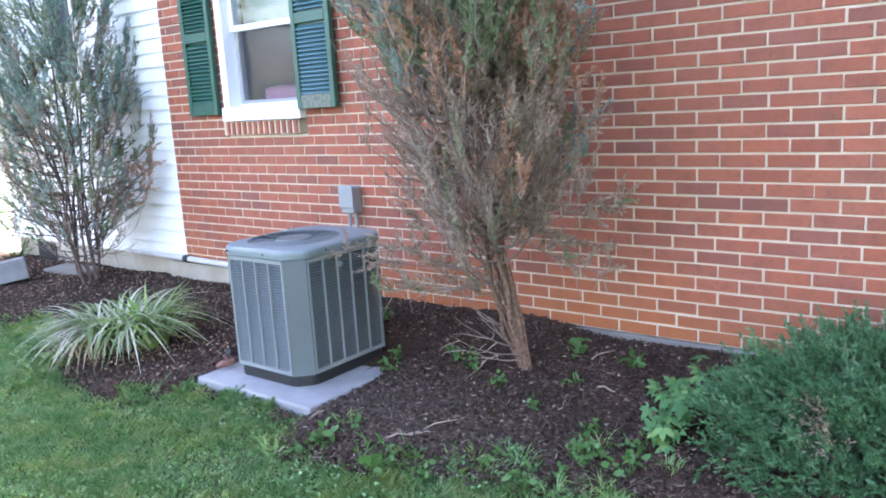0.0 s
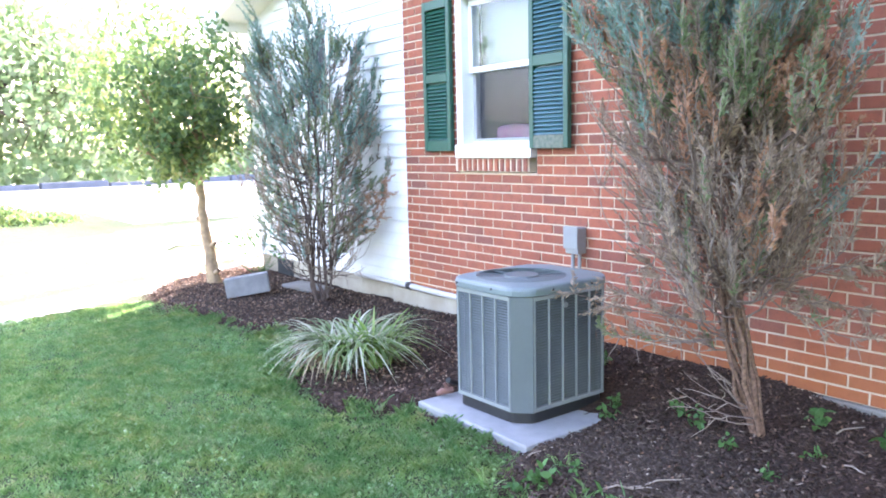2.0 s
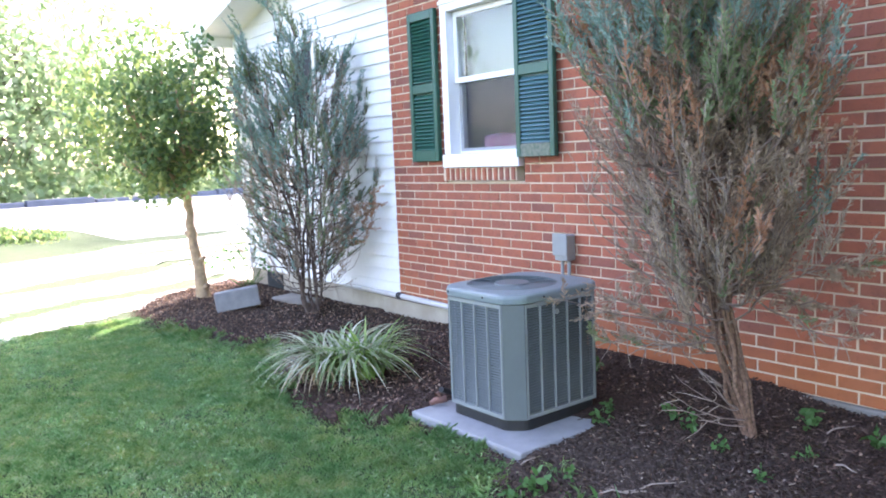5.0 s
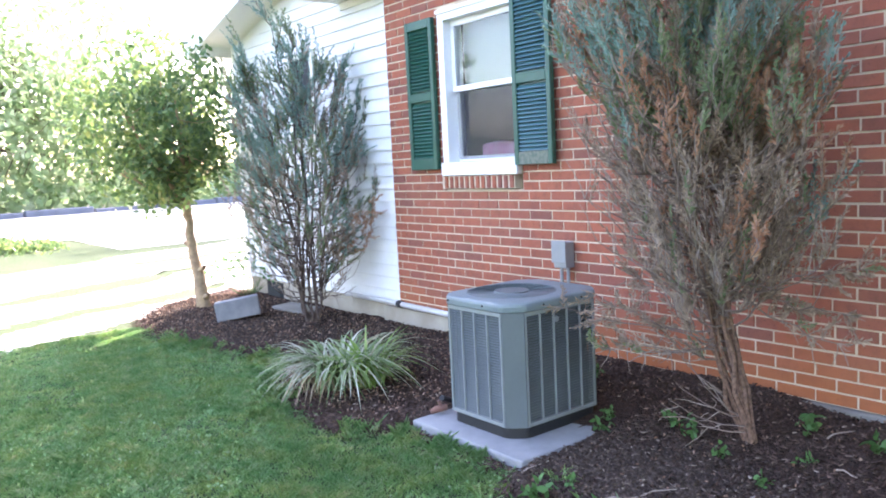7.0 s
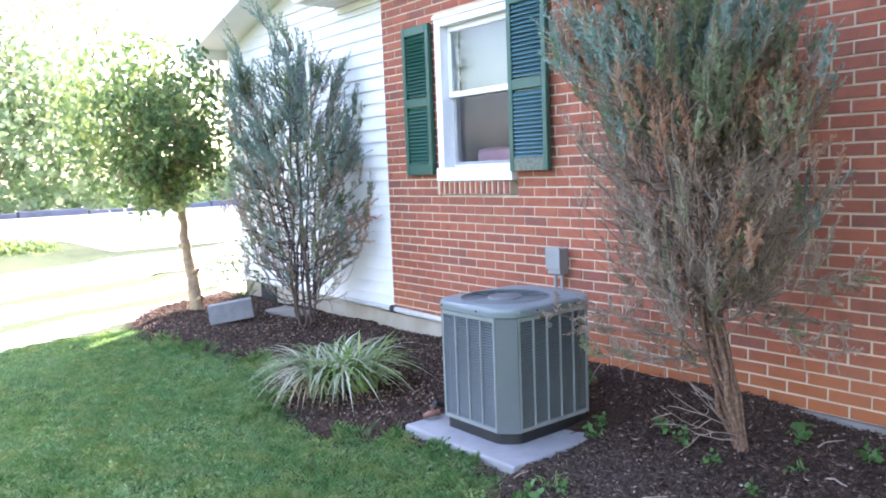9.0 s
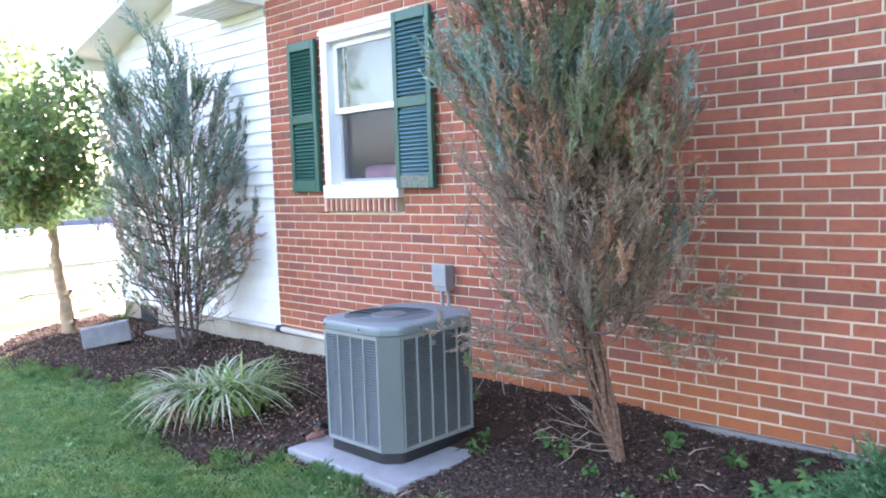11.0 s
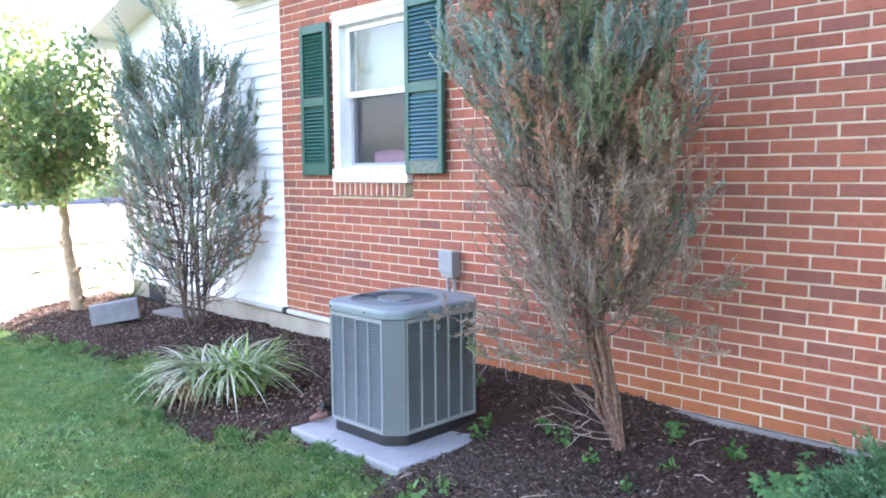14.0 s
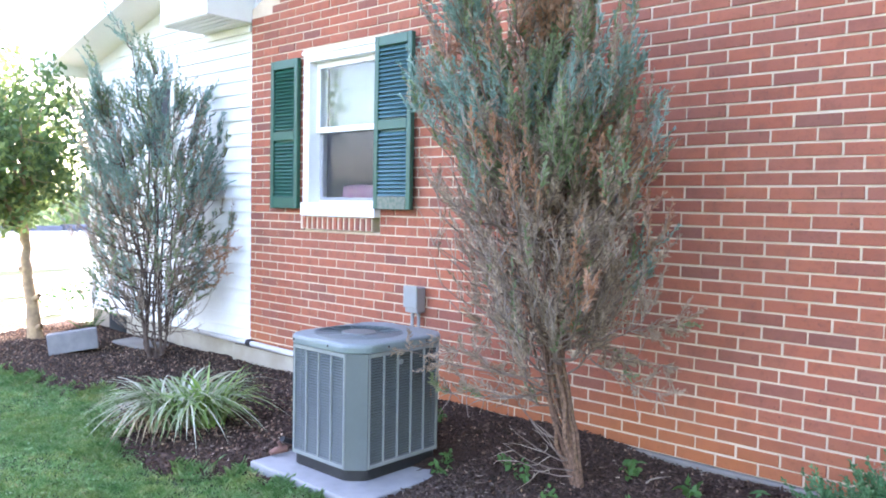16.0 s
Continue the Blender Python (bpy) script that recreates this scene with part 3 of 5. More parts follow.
def shutter(x0, x1, z0, z1, worn, out=0.0):
    s = thing("shutter", ((x0 + x1) / 2, -0.03, z0),
              "dark green louvred shutter with a worn peeling bottom rail" if worn else "dark green painted louvred window shutter", "shutter", "window shutters")
    y0, y1, w = -0.052 - out, -0.012 - out, 0.041
    # the worn shutter's louvres carry sky reflection in their colour
    paint = M_SHUTTER_SKYLIT if worn else M_SHUTTER
    zm = z0 + (z1 - z0) * 0.49

    def bar(name, a, b, c, d, mat=M_SHUTTER):
        bm = bm_new()
        box(bm, a, y0, c, b, y1, d, 0.004, 1)
        part(name, bm, mat, s)

    bar("stile", x0, x0 + w, z0, z1)
    bar("stile", x1 - w, x1, z0, z1)
    bar("top_rail", x0 + w, x1 - w, z1 - 0.07, z1)
    bar("middle_rail", x0 + w, x1 - w, zm - 0.036, zm + 0.036)
    bar("bottom_rail", x0 + w, x1 - w, z0, z0 + 0.09, M_PEEL if worn else M_SHUTTER)
    bm = bm_new()
    box(bm, x0 + w, y1 - 0.008, z0 + 0.09, x1 - w, y1 - 0.002, z1 - 0.07)
    part("backing", bm, paint, s)
    me = None
    pitch = 0.0275
    for lo, hi in ((z0 + 0.095, zm - 0.05), (zm + 0.05, z1 - 0.075)):
        n = int((hi - lo) / pitch)
        for i in range(n):
            if me is None:
                bm = bm_new()
                prism(bm, [(-0.049 - out, 0.0), (-0.045 - out, 0.006), (-0.022 - out, 0.030), (-0.021 - out, 0.025), (-0.045 - out, -0.001)], "x", x0 + w - 0.002, x1 - w + 0.002)
                me = bpy.data.meshes.new("louvre")
                bm.to_mesh(me)
                bm.free()
                me.materials.append(paint)
            ob = new("louvre", me)
            ob.parent = s
            ob.matrix_parent_inverse = Matrix.Translation(-s.location)
            ob.location.z = lo + i * (hi - lo) / n


shutter(1.04, 1.392, 1.44, 2.618, False)
shutter(2.305, 2.670, 1.45, 2.652, True, 0.024)

# ---- electric disconnect and pipes on the wall ----
dis = thing("disconnect_box", (2.71, 0, 0.75), "grey electrical disconnect box with conduit on brick", "electrical box")
bm = bm_new()
box(bm, 2.655, -0.085, 0.755, 2.770, -0.001, 0.93, 0.008)
part("body", bm, M_GREYBOX, dis)
bm = bm_new()
box(bm, 2.648, -0.098, 0.79, 2.777, -0.0855, 0.94, 0.006)
part("cover", bm, M_GREYBOX, dis)
for dx in (0.03, 0.09):
    bm = bm_new()
    rod(bm, (2.655 + dx, -0.04, 0.755), (2.665 + dx, -0.06, 0.3), 0.012)
    part("conduit", bm, M_GREYBOX, dis)
pipe = thing("drain_pipe", (1.4, -0.05, 0.27), "white plastic pipe running along the wall base", "pipe")
bm = bm_new()
rod(bm, (-0.15, -0.035, 0.285), (0.70, -0.04, 0.285), 0.021, sides=14)
part("run", bm, M_PIPE, pipe, smooth=False)
bm = bm_new()
rod(bm, (0.70, -0.04, 0.285), (2.62, -0.05, 0.262), 0.024, sides=14)
part("run", bm, M_PIPE, pipe)
bm = bm_new()
rod(bm, (0.72, -0.04, 0.2855), (0.78, -0.04, 0.2845), 0.031, sides=14)
part("coupling", bm, M_BLACK, pipe, "dark rubber coupling")
bm = bm_new()
rod(bm, (2.30, -0.047, 0.2675), (2.36, -0.047, 0.267), 0.03, sides=14)
part("coupling", bm, M_BLACK, pipe, "dark rubber coupling")

# ---- condenser on its slab ----
slab = bm_new()
box(slab, 2.855, -1.45, -0.03, 3.73, -0.56, 0.09, 0.012)
tagged(part("condenser_pad", slab, M_CONC), "pale concrete slab under the condenser", "slab")


def octagon(x0, x1, y0, y1, c, r=0.0):
    pts = [(x0 + c, y0), (x1 - c, y0), (x1, y0 + c), (x1, y1 - c), (x1 - c, y1), (x0 + c, y1), (x0, y1 - c), (x0, y0 + c)]
    if not r:
        return pts
    out = []
    for i, p in enumerate(pts):
        p = Vector(p)
        a, b = (Vector(pts[i - 1]) - p).normalized() * r, (Vector(pts[(i + 1) % 8]) - p).normalized() * r
        for t in (0.0, 0.33, 0.67, 1.0):
            q = p + a * (1 - t) ** 2 + b * t ** 2
            out.append((q.x, q.y))
    return out


def condenser():
    x0, x1, y0, y1, c = 2.965, 3.545, -1.305, -0.635, 0.076
    ac = thing("air_conditioner", ((x0 + x1) / 2, (y0 + y1) / 2, 0.09), "grey louvred outdoor air conditioner condenser on a slab", "air conditioner")
    bm = bm_new()
    prism(bm, octagon(x0 + 0.012, x1 - 0.012, y0 + 0.012, y1 - 0.012, c, 0.03), "z", 0.09, 0.152)
    part("base_pan", bm, M_ACBASE, ac, "black plastic base pan")
    bm = bm_new()
    prism(bm, octagon(x0 + 0.03, x1 - 0.03, y0 + 0.03, y1 - 0.03, c), "z", 0.153, 0.735)
    part("coil", bm, M_ACDARK, ac, "dark coil behind the louvres")
    # corner posts
    cx, cy = (x0 + x1) / 2, (y0 + y1) / 2
    hx, hy = (x1 - x0) / 2, (y1 - y0) / 2
    for k in range(4):
        bm = bm_new()
        w = 0.008
        a, b = (hx, hy) if k % 2 == 0 else (hy, hx)
        prism(bm, [(a - c - w, -b), (a - c, -b - 0.002), (a + 0.002, -b + c), (a, -b + c + w), (a - 0.028, -b + c + w), (a - 0.03, -b + c + 0.01), (a - c - 0.01, -b + 0.03), (a - c - w, -b + 0.028)], "z", 0.15, 0.737)
        bmesh.ops.rotate(bm, verts=bm.verts, cent=(0, 0, 0), matrix=Matrix.Rotation(k * math.pi / 2, 3, "Z"))
        bmesh.ops.translate(bm, verts=bm.verts, vec=(cx, cy, 0))
        part("corner_panel", bm, M_ACBODY, ac)
    # louvre panels: frame rails, upright ribs and fine louvres between them
    for k in range(4):
        h = hy if k % 2 == 0 else hx
        half = (hx if k % 2 == 0 else hy) - c - 0.008
        turn = Matrix.Translation((cx, cy, 0)) @ Matrix.Rotation(k * math.pi / 2, 4, "Z")
        ribs = 4 if k in (0, 2) else 5
        bm = bm_new()
        box(bm, -half, -h - 0.004, 0.152, half, -h + 0.02, 0.172)
        box(bm, -half, -h - 0.004, 0.716, half, -h + 0.02, 0.736)
        box(bm, -half, -h - 0.004, 0.172, -half + 0.010, -h + 0.02, 0.716)
        box(bm, half - 0.010, -h - 0.004, 0.172, half, -h + 0.02, 0.716)
        bmesh.ops.transform(bm, matrix=turn, verts=bm.verts)
        panel = part("louvre_panel", bm, M_ACRIB, ac)
        for i in range(1, ribs):
            u = -half + 0.007 + i * (2 * half - 0.014) / ribs
            bm = bm_new()
            box(bm, u - 0.0045, -h - 0.006, 0.171, u + 0.0045, -h + 0.01, 0.717, 0.002, 1)
            bmesh.ops.transform(bm, matrix=turn, verts=bm.verts)
            part("rib", bm, M_ACRIB, panel)
        bm = bm_new()
        n = 38
        for i in range(n):
            z = 0.176 + i * 0.540 / n
            prism_pts = [(-h + 0.007, z + 0.0086), (-h - 0.0015, z + 0.0018), (-h - 0.001, z + 0.0002), (-h + 0.009, z + 0.007)]
            lo = [bm.verts.new((-half + 0.01, a, b)) for a, b in prism_pts]
            hi = [bm.verts.new((half - 0.01, a, b)) for a, b in prism_pts]
            for q in range(4):
                bm.faces.new((lo[q], lo[(q + 1) % 4], hi[(q + 1) % 4], hi[q]))
        bmesh.ops.transform(bm, matrix=turn, verts=bm.verts)
        bmesh.ops.recalc_face_normals(bm, faces=bm.faces)
        p = part("louvres", bm, M_ACBODY, panel)
        tagged(p, kind="stuff")
    # lid: skirt, sloped shoulder, fan grille and motor cap
    bm = bm_new()
    rings = [(-0.004, 0.738), (-0.012, 0.742), (-0.013, 0.767), (-0.010, 0.779), (0.000, 0.785), (0.014, 0.7870), (0.022, 0.7875)]
    loops = []
    for inset, z in rings:
        pts = octagon(x0 + inset, x1 - inset, y0 + inset, y1 - inset, c + 0.012, 0.042)
        loops.append([bm.verts.new((a, b, z)) for a, b in pts])
    for a, b in zip(loops, loops[1:]):
        for i in range(len(a)):
            bm.faces.new((a[i], a[(i + 1) % len(a)], b[(i + 1) % len(a)], b[i]))
    R, N = 0.242, 40
    cx, cy = cx - 0.020, cy - 0.045
    circ = [bm.verts.new((cx + R * math.cos(2 * math.pi * i / N), cy + R * math.sin(2 * math.pi * i / N), 0.789)) for i in range(N)]
    well = [bm.verts.new((cx + R * math.cos(2 * math.pi * i / N), cy + R * math.sin(2 * math.pi * i / N), 0.74)) for i in range(N)]
    floor_ = [bm.verts.new((cx + R * math.cos(2 * math.pi * i / N), cy + R * math.sin(2 * math.pi * i / N), 0.739)) for i in range(N)]
    outer = loops[-1]
    for i in range(N):
        ang = 2 * math.pi * (i + 0.5) / N
        bm.faces.new((circ[i], well[i], well[(i + 1) % N], circ[(i + 1) % N]))
    bm.faces.new(floor_[::-1])
    edges = [e for e in bm.edges if e.is_boundary and all(abs(v.co.z - 0.788) < 0.0025 for v in e.verts)]
    bmesh.ops.bridge_loops(bm, edges=edges)
    bmesh.ops.recalc_face_normals(bm, faces=bm.faces)
    part("lid", bm, M_ACLID, ac, "pale grey steel lid")
    bm = bm_new()
    for i in range(13):
        r = 0.239 - i * 0.0122
        z = 0.786 - 0.0004 * i
        a = [bm.verts.new((cx + rr * math.cos(2 * math.pi * q / 36), cy + rr * math.sin(2 * math.pi * q / 36), zz)) for rr, zz in ((r, z), (r - 0.0075, z + 0.002)) for q in range(36)]
        for q in range(36):
            bm.faces.new((a[q], a[(q + 1) % 36], a[36 + (q + 1) % 36], a[36 + q]))
    for i in range(12):
        g = 2 * math.pi * i / 12
        rod(bm, (cx + 0.05 * math.cos(g), cy + 0.05 * math.sin(g), 0.781), (cx + 0.244 * math.cos(g), cy + 0.244 * math.sin(g), 0.785), 0.003, sides=5)
    part("fan_grille", bm, M_ACBODY, ac, "dark ring-shaped fan grille")
    bm = bm_new()
    rod(bm, (cx, cy, 0.778), (cx, cy, 0.792), 0.098, 0.092, 28)
    part("fan_cap", bm, M_ACBODY, ac)
    for (a, b) in ((3.06, y0 - 0.013), (3.34, y0 - 0.013), (x1 + 0.013, -1.10), (x1 + 0.013, -0.82)):
        bm = bm_new()
        if b < y0:
            rod(bm, (a, b + 0.004, 0.762), (a, b - 0.003, 0.762), 0.006, sides=8)
        else:
            rod(bm, (a - 0.004, b, 0.762), (a + 0.003, b, 0.762), 0.006, sides=8)
        part("screw", bm, M_BLACK, ac)
    bm = bm_new()
    rod(bm, (x1 + 0.004, -1.005, 0.672), (x1 + 0.011, -1.005, 0.672), 0.015, sides=16)
    part("badge", bm, M_ACRIB, ac, "small round pale badge")


condenser()
lines = thing("refrigerant_lines", (2.86, -1.30, 0.09), "rusty copper fittings at the condenser's base", "pipe fitting")
bm = bm_new()
rod(bm, (2.90, -1.24, 0.12), (2.885, -1.30, 0.118), 0.02)
rod(bm, (2.885, -1.30, 0.118), (2.88, -1.335, 0.110), 0.02, 0.012)
part("valve", bm, M_COPPER, lines)
bm = bm_new()
rod(bm, (2.80, -1.10, 0.10), (2.875, -1.25, 0.17), 0.016)
part("line", bm, M_BLACK, lines)
bm = bm_new()
rod(bm, (2.895, -1.27, 0.135), (2.885, -1.285, 0.165), 0.010)
part("cap", bm, M_COPPER, lines)

# grey block lying in the bed, and a flat stone by the foundation
blk = bm_new()
box(blk, -0.21, -0.10, -0.095, 0.21, 0.10, 0.095, 0.01)
o = tagged(part("concrete_block", blk, M_BLOCK), "grey concrete block lying on the mulch", "concrete block")
o.matrix_world = pose(-0.98, -0.80, 0.165, -4, -7, 66)
st = bm_new()
box(st, -0.30, -0.13, -0.03, 0.30, 0.13, 0.03, 0.015)
o = tagged(part("flat_stone", st, M_FOOT), "flat grey paving stone beside the foundation", "stone")
o.matrix_world = pose(-0.85, -0.22, 0.075, 2, 0, 4)


# ---- plants ----
rng = np.random.default_rng(7)


def unit(v):
    v = np.asarray(v, float)
    return v / np.maximum(1e-9, np.linalg.norm(v, axis=-1, keepdims=True))


def tube(paths, sides=5):
    """Tapering tubes along paths of (points, radii): verts and faces."""
    V, F, base = [], [], 0
    for pts, rad in paths:
        pts = np.asarray(pts, float)
        d = unit(np.gradient(pts, axis=0))
        ref = np.where(np.abs(d[:, 2:3]) > 0.9, [[1.0, 0, 0]], [[0, 0, 1.0]])
        u = unit(np.cross(d, ref))
        w = np.cross(d, u)
        a = np.arange(sides) * 2 * np.pi / sides
        ring = pts[:, None] + np.asarray(rad)[:, None, None] * (u[:, None] * np.cos(a)[None, :, None] + w[:, None] * np.sin(a)[None, :, None])
        V.append(ring.reshape(-1, 3))
        for i in range(len(pts) - 1):
            for k in range(sides):
                p, q = base + i * sides + k, base + i * sides + (k + 1) % sides
                F.append((p, q, q + sides, p + sides))
        base += len(pts) * sides
    return np.concatenate(V), F


def tubes(name, paths, material, parent=None, sides=5, label=""):
    v, f = tube(paths, sides)
    me = bpy.data.meshes.new(name)
    me.from_pydata(v.tolist(), [], f)
    me.update()
    return sheet(name, me, material, parent, label, True)


def bent(a, b, sag, n=7, wobble=0.02):
    """A path from a to b that bows by sag."""
    a, b = np.asarray(a, float), np.asarray(b, float)
    t = np.linspace(0, 1, n)[:, None]
    p = a + (b - a) * t + np.asarray(sag) * (4 * t * (1 - t))
    p[1:-1] += rng.normal(0, wobble, (n - 2, 3))
    return p


def plumes(base, tip, count, leaf, width, splay=0.6):
    """Feathery sprays from base to tip: narrow leaflets that branch in threes round each axis."""
    n = len(base)
    ax = tip - base
    d = unit(ax)
    out = []
    for j in range(count):
        t = (j + 0.5) / count
        c = base + ax * t * 1.05
        w = unit(d + unit(np.cross(d, rng.normal(0, 1, (n, 3)))) * splay * (1.15 - 0.6 * t))
        e = leaf * (1.2 - 0.6 * t) * rng.uniform(0.7, 1.2, (n, 1))
        s = unit(np.cross(w, rng.normal(0, 1, (n, 3))))
        for off, dev in ((0.0, 0.0), (0.3, 0.5), (0.45, -0.5)):
            r0 = c + w * e * off
            dd = unit(w + s * dev)
            ln = e * (1 - off * 0.6)
            q = unit(np.cross(dd, rng.normal(0, 1, (n, 3)))) * width
            out.append(np.stack([r0 - q * 0.4, r0 + dd * ln * 0.45 + q, r0 + dd * ln, r0 + dd * ln * 0.45 - q], 1))
    return np.concatenate(out)


ACROSS = np.array([0.55, 0.83])       # level way across the view of the two junipers


def upright_juniper(place, top, lean, envelope, stems, label, dead, seed, bare, density, throat, extra=(), bark=M_BARKRED, limb_bark=M_LIMB, peaks=(), leaf=(15, 0.040, 0.0047), thick=(0.0135, 0.0072), twiggy=(7, 11), trim=0.0):
    """A many-stemmed upright juniper. envelope(h) gives the crown's radius at height h (0..1); bare(h, u) the share of twigs in leaf."""
    global rng
    rng = np.random.default_rng(seed)
    px, py, pz = place
    tree = thing("juniper_tree", place, label, "tree")
    trunk, limbs, twigs = [], [], []
    for i in range(stems):
        g = 2 * math.pi * (i * 0.618 % 1) + rng.uniform(-0.3, 0.3)
        h = rng.uniform(0.55, 0.9) if i else 1.0
        r = envelope(h * 0.92) * rng.uniform(0.35, 0.9)
        b = np.array([px + lean[0] * h + r * math.cos(g), py + lean[1] * h + r * math.sin(g), pz + h * top])
        if i < len(peaks):
            h = peaks[i][1] / top
            deep = rng.normal(0, 0.14)
            b = np.array([px + ACROSS[0] * peaks[i][0] - ACROSS[1] * deep, py + ACROSS[1] * peaks[i][0] + ACROSS[0] * deep, pz + peaks[i][1]])
            g = math.atan2(b[1] - py, b[0] - px)
            r = math.hypot(b[1] - py, b[0] - px)
        a = np.array([px + 0.022 * math.cos(g), py + 0.022 * math.sin(g), pz - 0.05])
        mid = np.array([-0.10 * math.cos(g) * (1 - r), -0.10 * math.sin(g) * (1 - r), 0.04])
        t0 = np.array([px + throat[0] + throat[3] * math.cos(g), py + throat[1] + throat[3] * math.sin(g), pz + throat[2] * (0.7 + 0.5 * rng.random())])
        path = np.concatenate([bent(a, t0, (0, 0, 0), 5, 0.013)[:-1], bent(t0, b, mid, 10, 0.018)])
        trunk.append((path, np.linspace(thick[0] if i < 4 else thick[1], 0.003, 14)))
        for j in range(int(16 * h * density + 4)):
            t = rng.uniform(0.30, 0.99)
            k = t * 13
            k0 = min(12, int(k))
            root = path[k0] + (path[k0 + 1] - path[k0]) * (k - k0)
            hh = (root[2] - pz) / top
            gg = g + rng.normal(0, 1.0)
            way = np.array([math.cos(gg), math.sin(gg)])
            rise = rng.uniform(0.16, 0.42)
            if t > 0.72:
                end = np.array([*(root[:2] + way * rng.uniform(0.04, 0.17)), root[2] + rise * 0.62])
            else:
                reach = max(0.08, envelope(min(1, hh + 0.10)) * rng.uniform(0.55, 1.05))
                end = np.array([px + lean[0] * hh + reach * way[0], py + lean[1] * hh + reach * way[1], root[2] + rise])
            if np.linalg.norm(end - root) > 0.9:
                end = root + (end - root) * 0.9 / np.linalg.norm(end - root)
            limb = bent(root, end, (0, 0, -0.05), 7, 0.012)
            limbs.append((limb, np.linspace(0.006, 0.002, 7)))
            for m in range(twiggy[1] if hh > 0.42 else twiggy[0]):
                c = limb[min(6, 2 + int(rng.uniform(0.0, 1.0) * 5))]
                away = unit(c - np.array([px + lean[0] * hh, py + lean[1] * hh, c[2]]))
                w = unit(away * rng.uniform(0.1, 0.7) + np.array([0, 0, 1.0]) + rng.normal(0, 0.28, 3))
                twigs.append((c, c + w * rng.uniform(0.11, 0.25)))
    for end, start in extra:
        root = np.array([px + throat[0] * start, py + throat[1] * start, pz + start])
        low = start < 0.25
        limb = bent(root, end, (0, 0, -0.04), 9, 0.004 if low else 0.010)
        limbs.append((limb, np.linspace(0.0045 if low else 0.006, 0.0016, 9)))
        for m in range(16 if start > 0.25 else 3):
            c = limb[rng.integers(3, 9)]
            w = unit(unit(limb[-1] - limb[0]) * 0.6 + rng.normal(0, 0.6, 3) + [0, 0, 0.1])
            twigs.append((c, c + w * rng.uniform(0.06, 0.18)))
    def drawn_in(p):
        """The crown is narrower on the wall's side: draw its points in there."""
        p = np.array(p, float)
        h = (p[..., 2] - pz) / top
        out = np.maximum(0, (p[..., 0] - px - lean[0] * h) * ACROSS[0] + (p[..., 1] - py - lean[1] * h) * ACROSS[1])
        p[..., :2] -= ACROSS * (out * trim)[..., None]
        return p

    trunk, limbs = [(drawn_in(p), r) for p, r in trunk], [(drawn_in(p), r) for p, r in limbs]
    twigs = [(drawn_in(a), drawn_in(b)) for a, b in twigs]
    for grp in trunk:
        tubes("stem", [grp], bark, tree, 7)
    tagged(tubes("branches", limbs, limb_bark, tree, 5), kind="stuff")
    tagged(tubes("twigs", [(bent(a, b, rng.normal(0, 0.008, 3), 4, 0.004), np.linspace(0.0033, 0.0013, 4)) for a, b in twigs], M_TWIG, tree, 3), kind="stuff")
    A, B = np.array([t[0] for t in twigs]), np.array([t[1] for t in twigs])
    hh = (B[:, 2] - pz) / top
    u = (B[:, 0] - px - lean[0] * hh) * ACROSS[0] + (B[:, 1] - py - lean[1] * hh) * ACROSS[1]
    keep = rng.random(len(A)) < bare(hh, u)
    A, B, hh, u = A[keep], B[keep], hh[keep], u[keep]
    patch = np.array([noise.noise(Vector(p) * 2.6 + Vector((seed, 0, 0))) for p in B])
    kind = dead(B, hh, patch, u)
    for k, (nm, mat) in enumerate((("blue_foliage", M_JUN_BLUE), ("green_foliage", M_JUN_GREEN), ("dead_foliage", M_JUN_DEAD), ("rust_foliage", M_JUN_RUST))):
        sel = kind == k
        if not sel.any():
            continue
        thin = k == 2
        quads = plumes(A[sel], B[sel], leaf[0], leaf[1], leaf[2] * (0.78 if thin else 1.0), 0.62)
        tagged(many(nm, quads, 4, mat, tree), kind="stuff")
    return tree


def near_kind(at, hh, patch, u):
    """The near juniper: dead below and inside, blue-green at its sides, olive and rust above."""
    k = np.full(len(at), 2)
    r = rng.random(len(at))
    k[(hh > 0.50) & (r < 0.70)] = 1
    k[(hh > 0.50) & (np.abs(u) > 0.38) & (r < 0.55)] = 0
    k[(hh > 0.36) & (u > 0.34) & (r < 0.6)] = 0
    k[(hh > 0.58) & (patch < -0.34) & (r < 0.8)] = 0
    k[(hh > 0.52) & (patch > 0.16) & (r < 0.75)] = 3
    k[(hh > 0.30) & (hh < 0.62) & (patch > 0.30)] = 3
    k[(hh < 0.42) & (r > 0.93)] = 1
    return k


def near_bare(hh, u):
    share = np.clip(0.72 + 1.4 * (hh - 0.25), 0.72, 1.0)
    share = np.where(hh < 0.15, 0.0, share)
    share = np.where((hh > 0.28) & (hh < 0.58) & (u < -0.16), share * 0.45, share)
    return share


def far_kind(at, hh, patch, u):
    k = np.full(len(at), 0)
    r = rng.random(len(at))
    k[(hh < 0.55) & (r < 0.55)] = 2
    k[(patch > 0.15) & (r < 0.8)] = 1
    k[(patch < -0.25) & (r < 0.5)] = 2
    k[(at[:, 0] > 0.36) & (at[:, 1] > -0.26) & (hh < 0.44)] = 3
    return k


def far_bare(hh, u):
    return np.clip((hh - 0.20 + 0.35 * np.abs(u)) / 0.50, 0.06, 0.92)


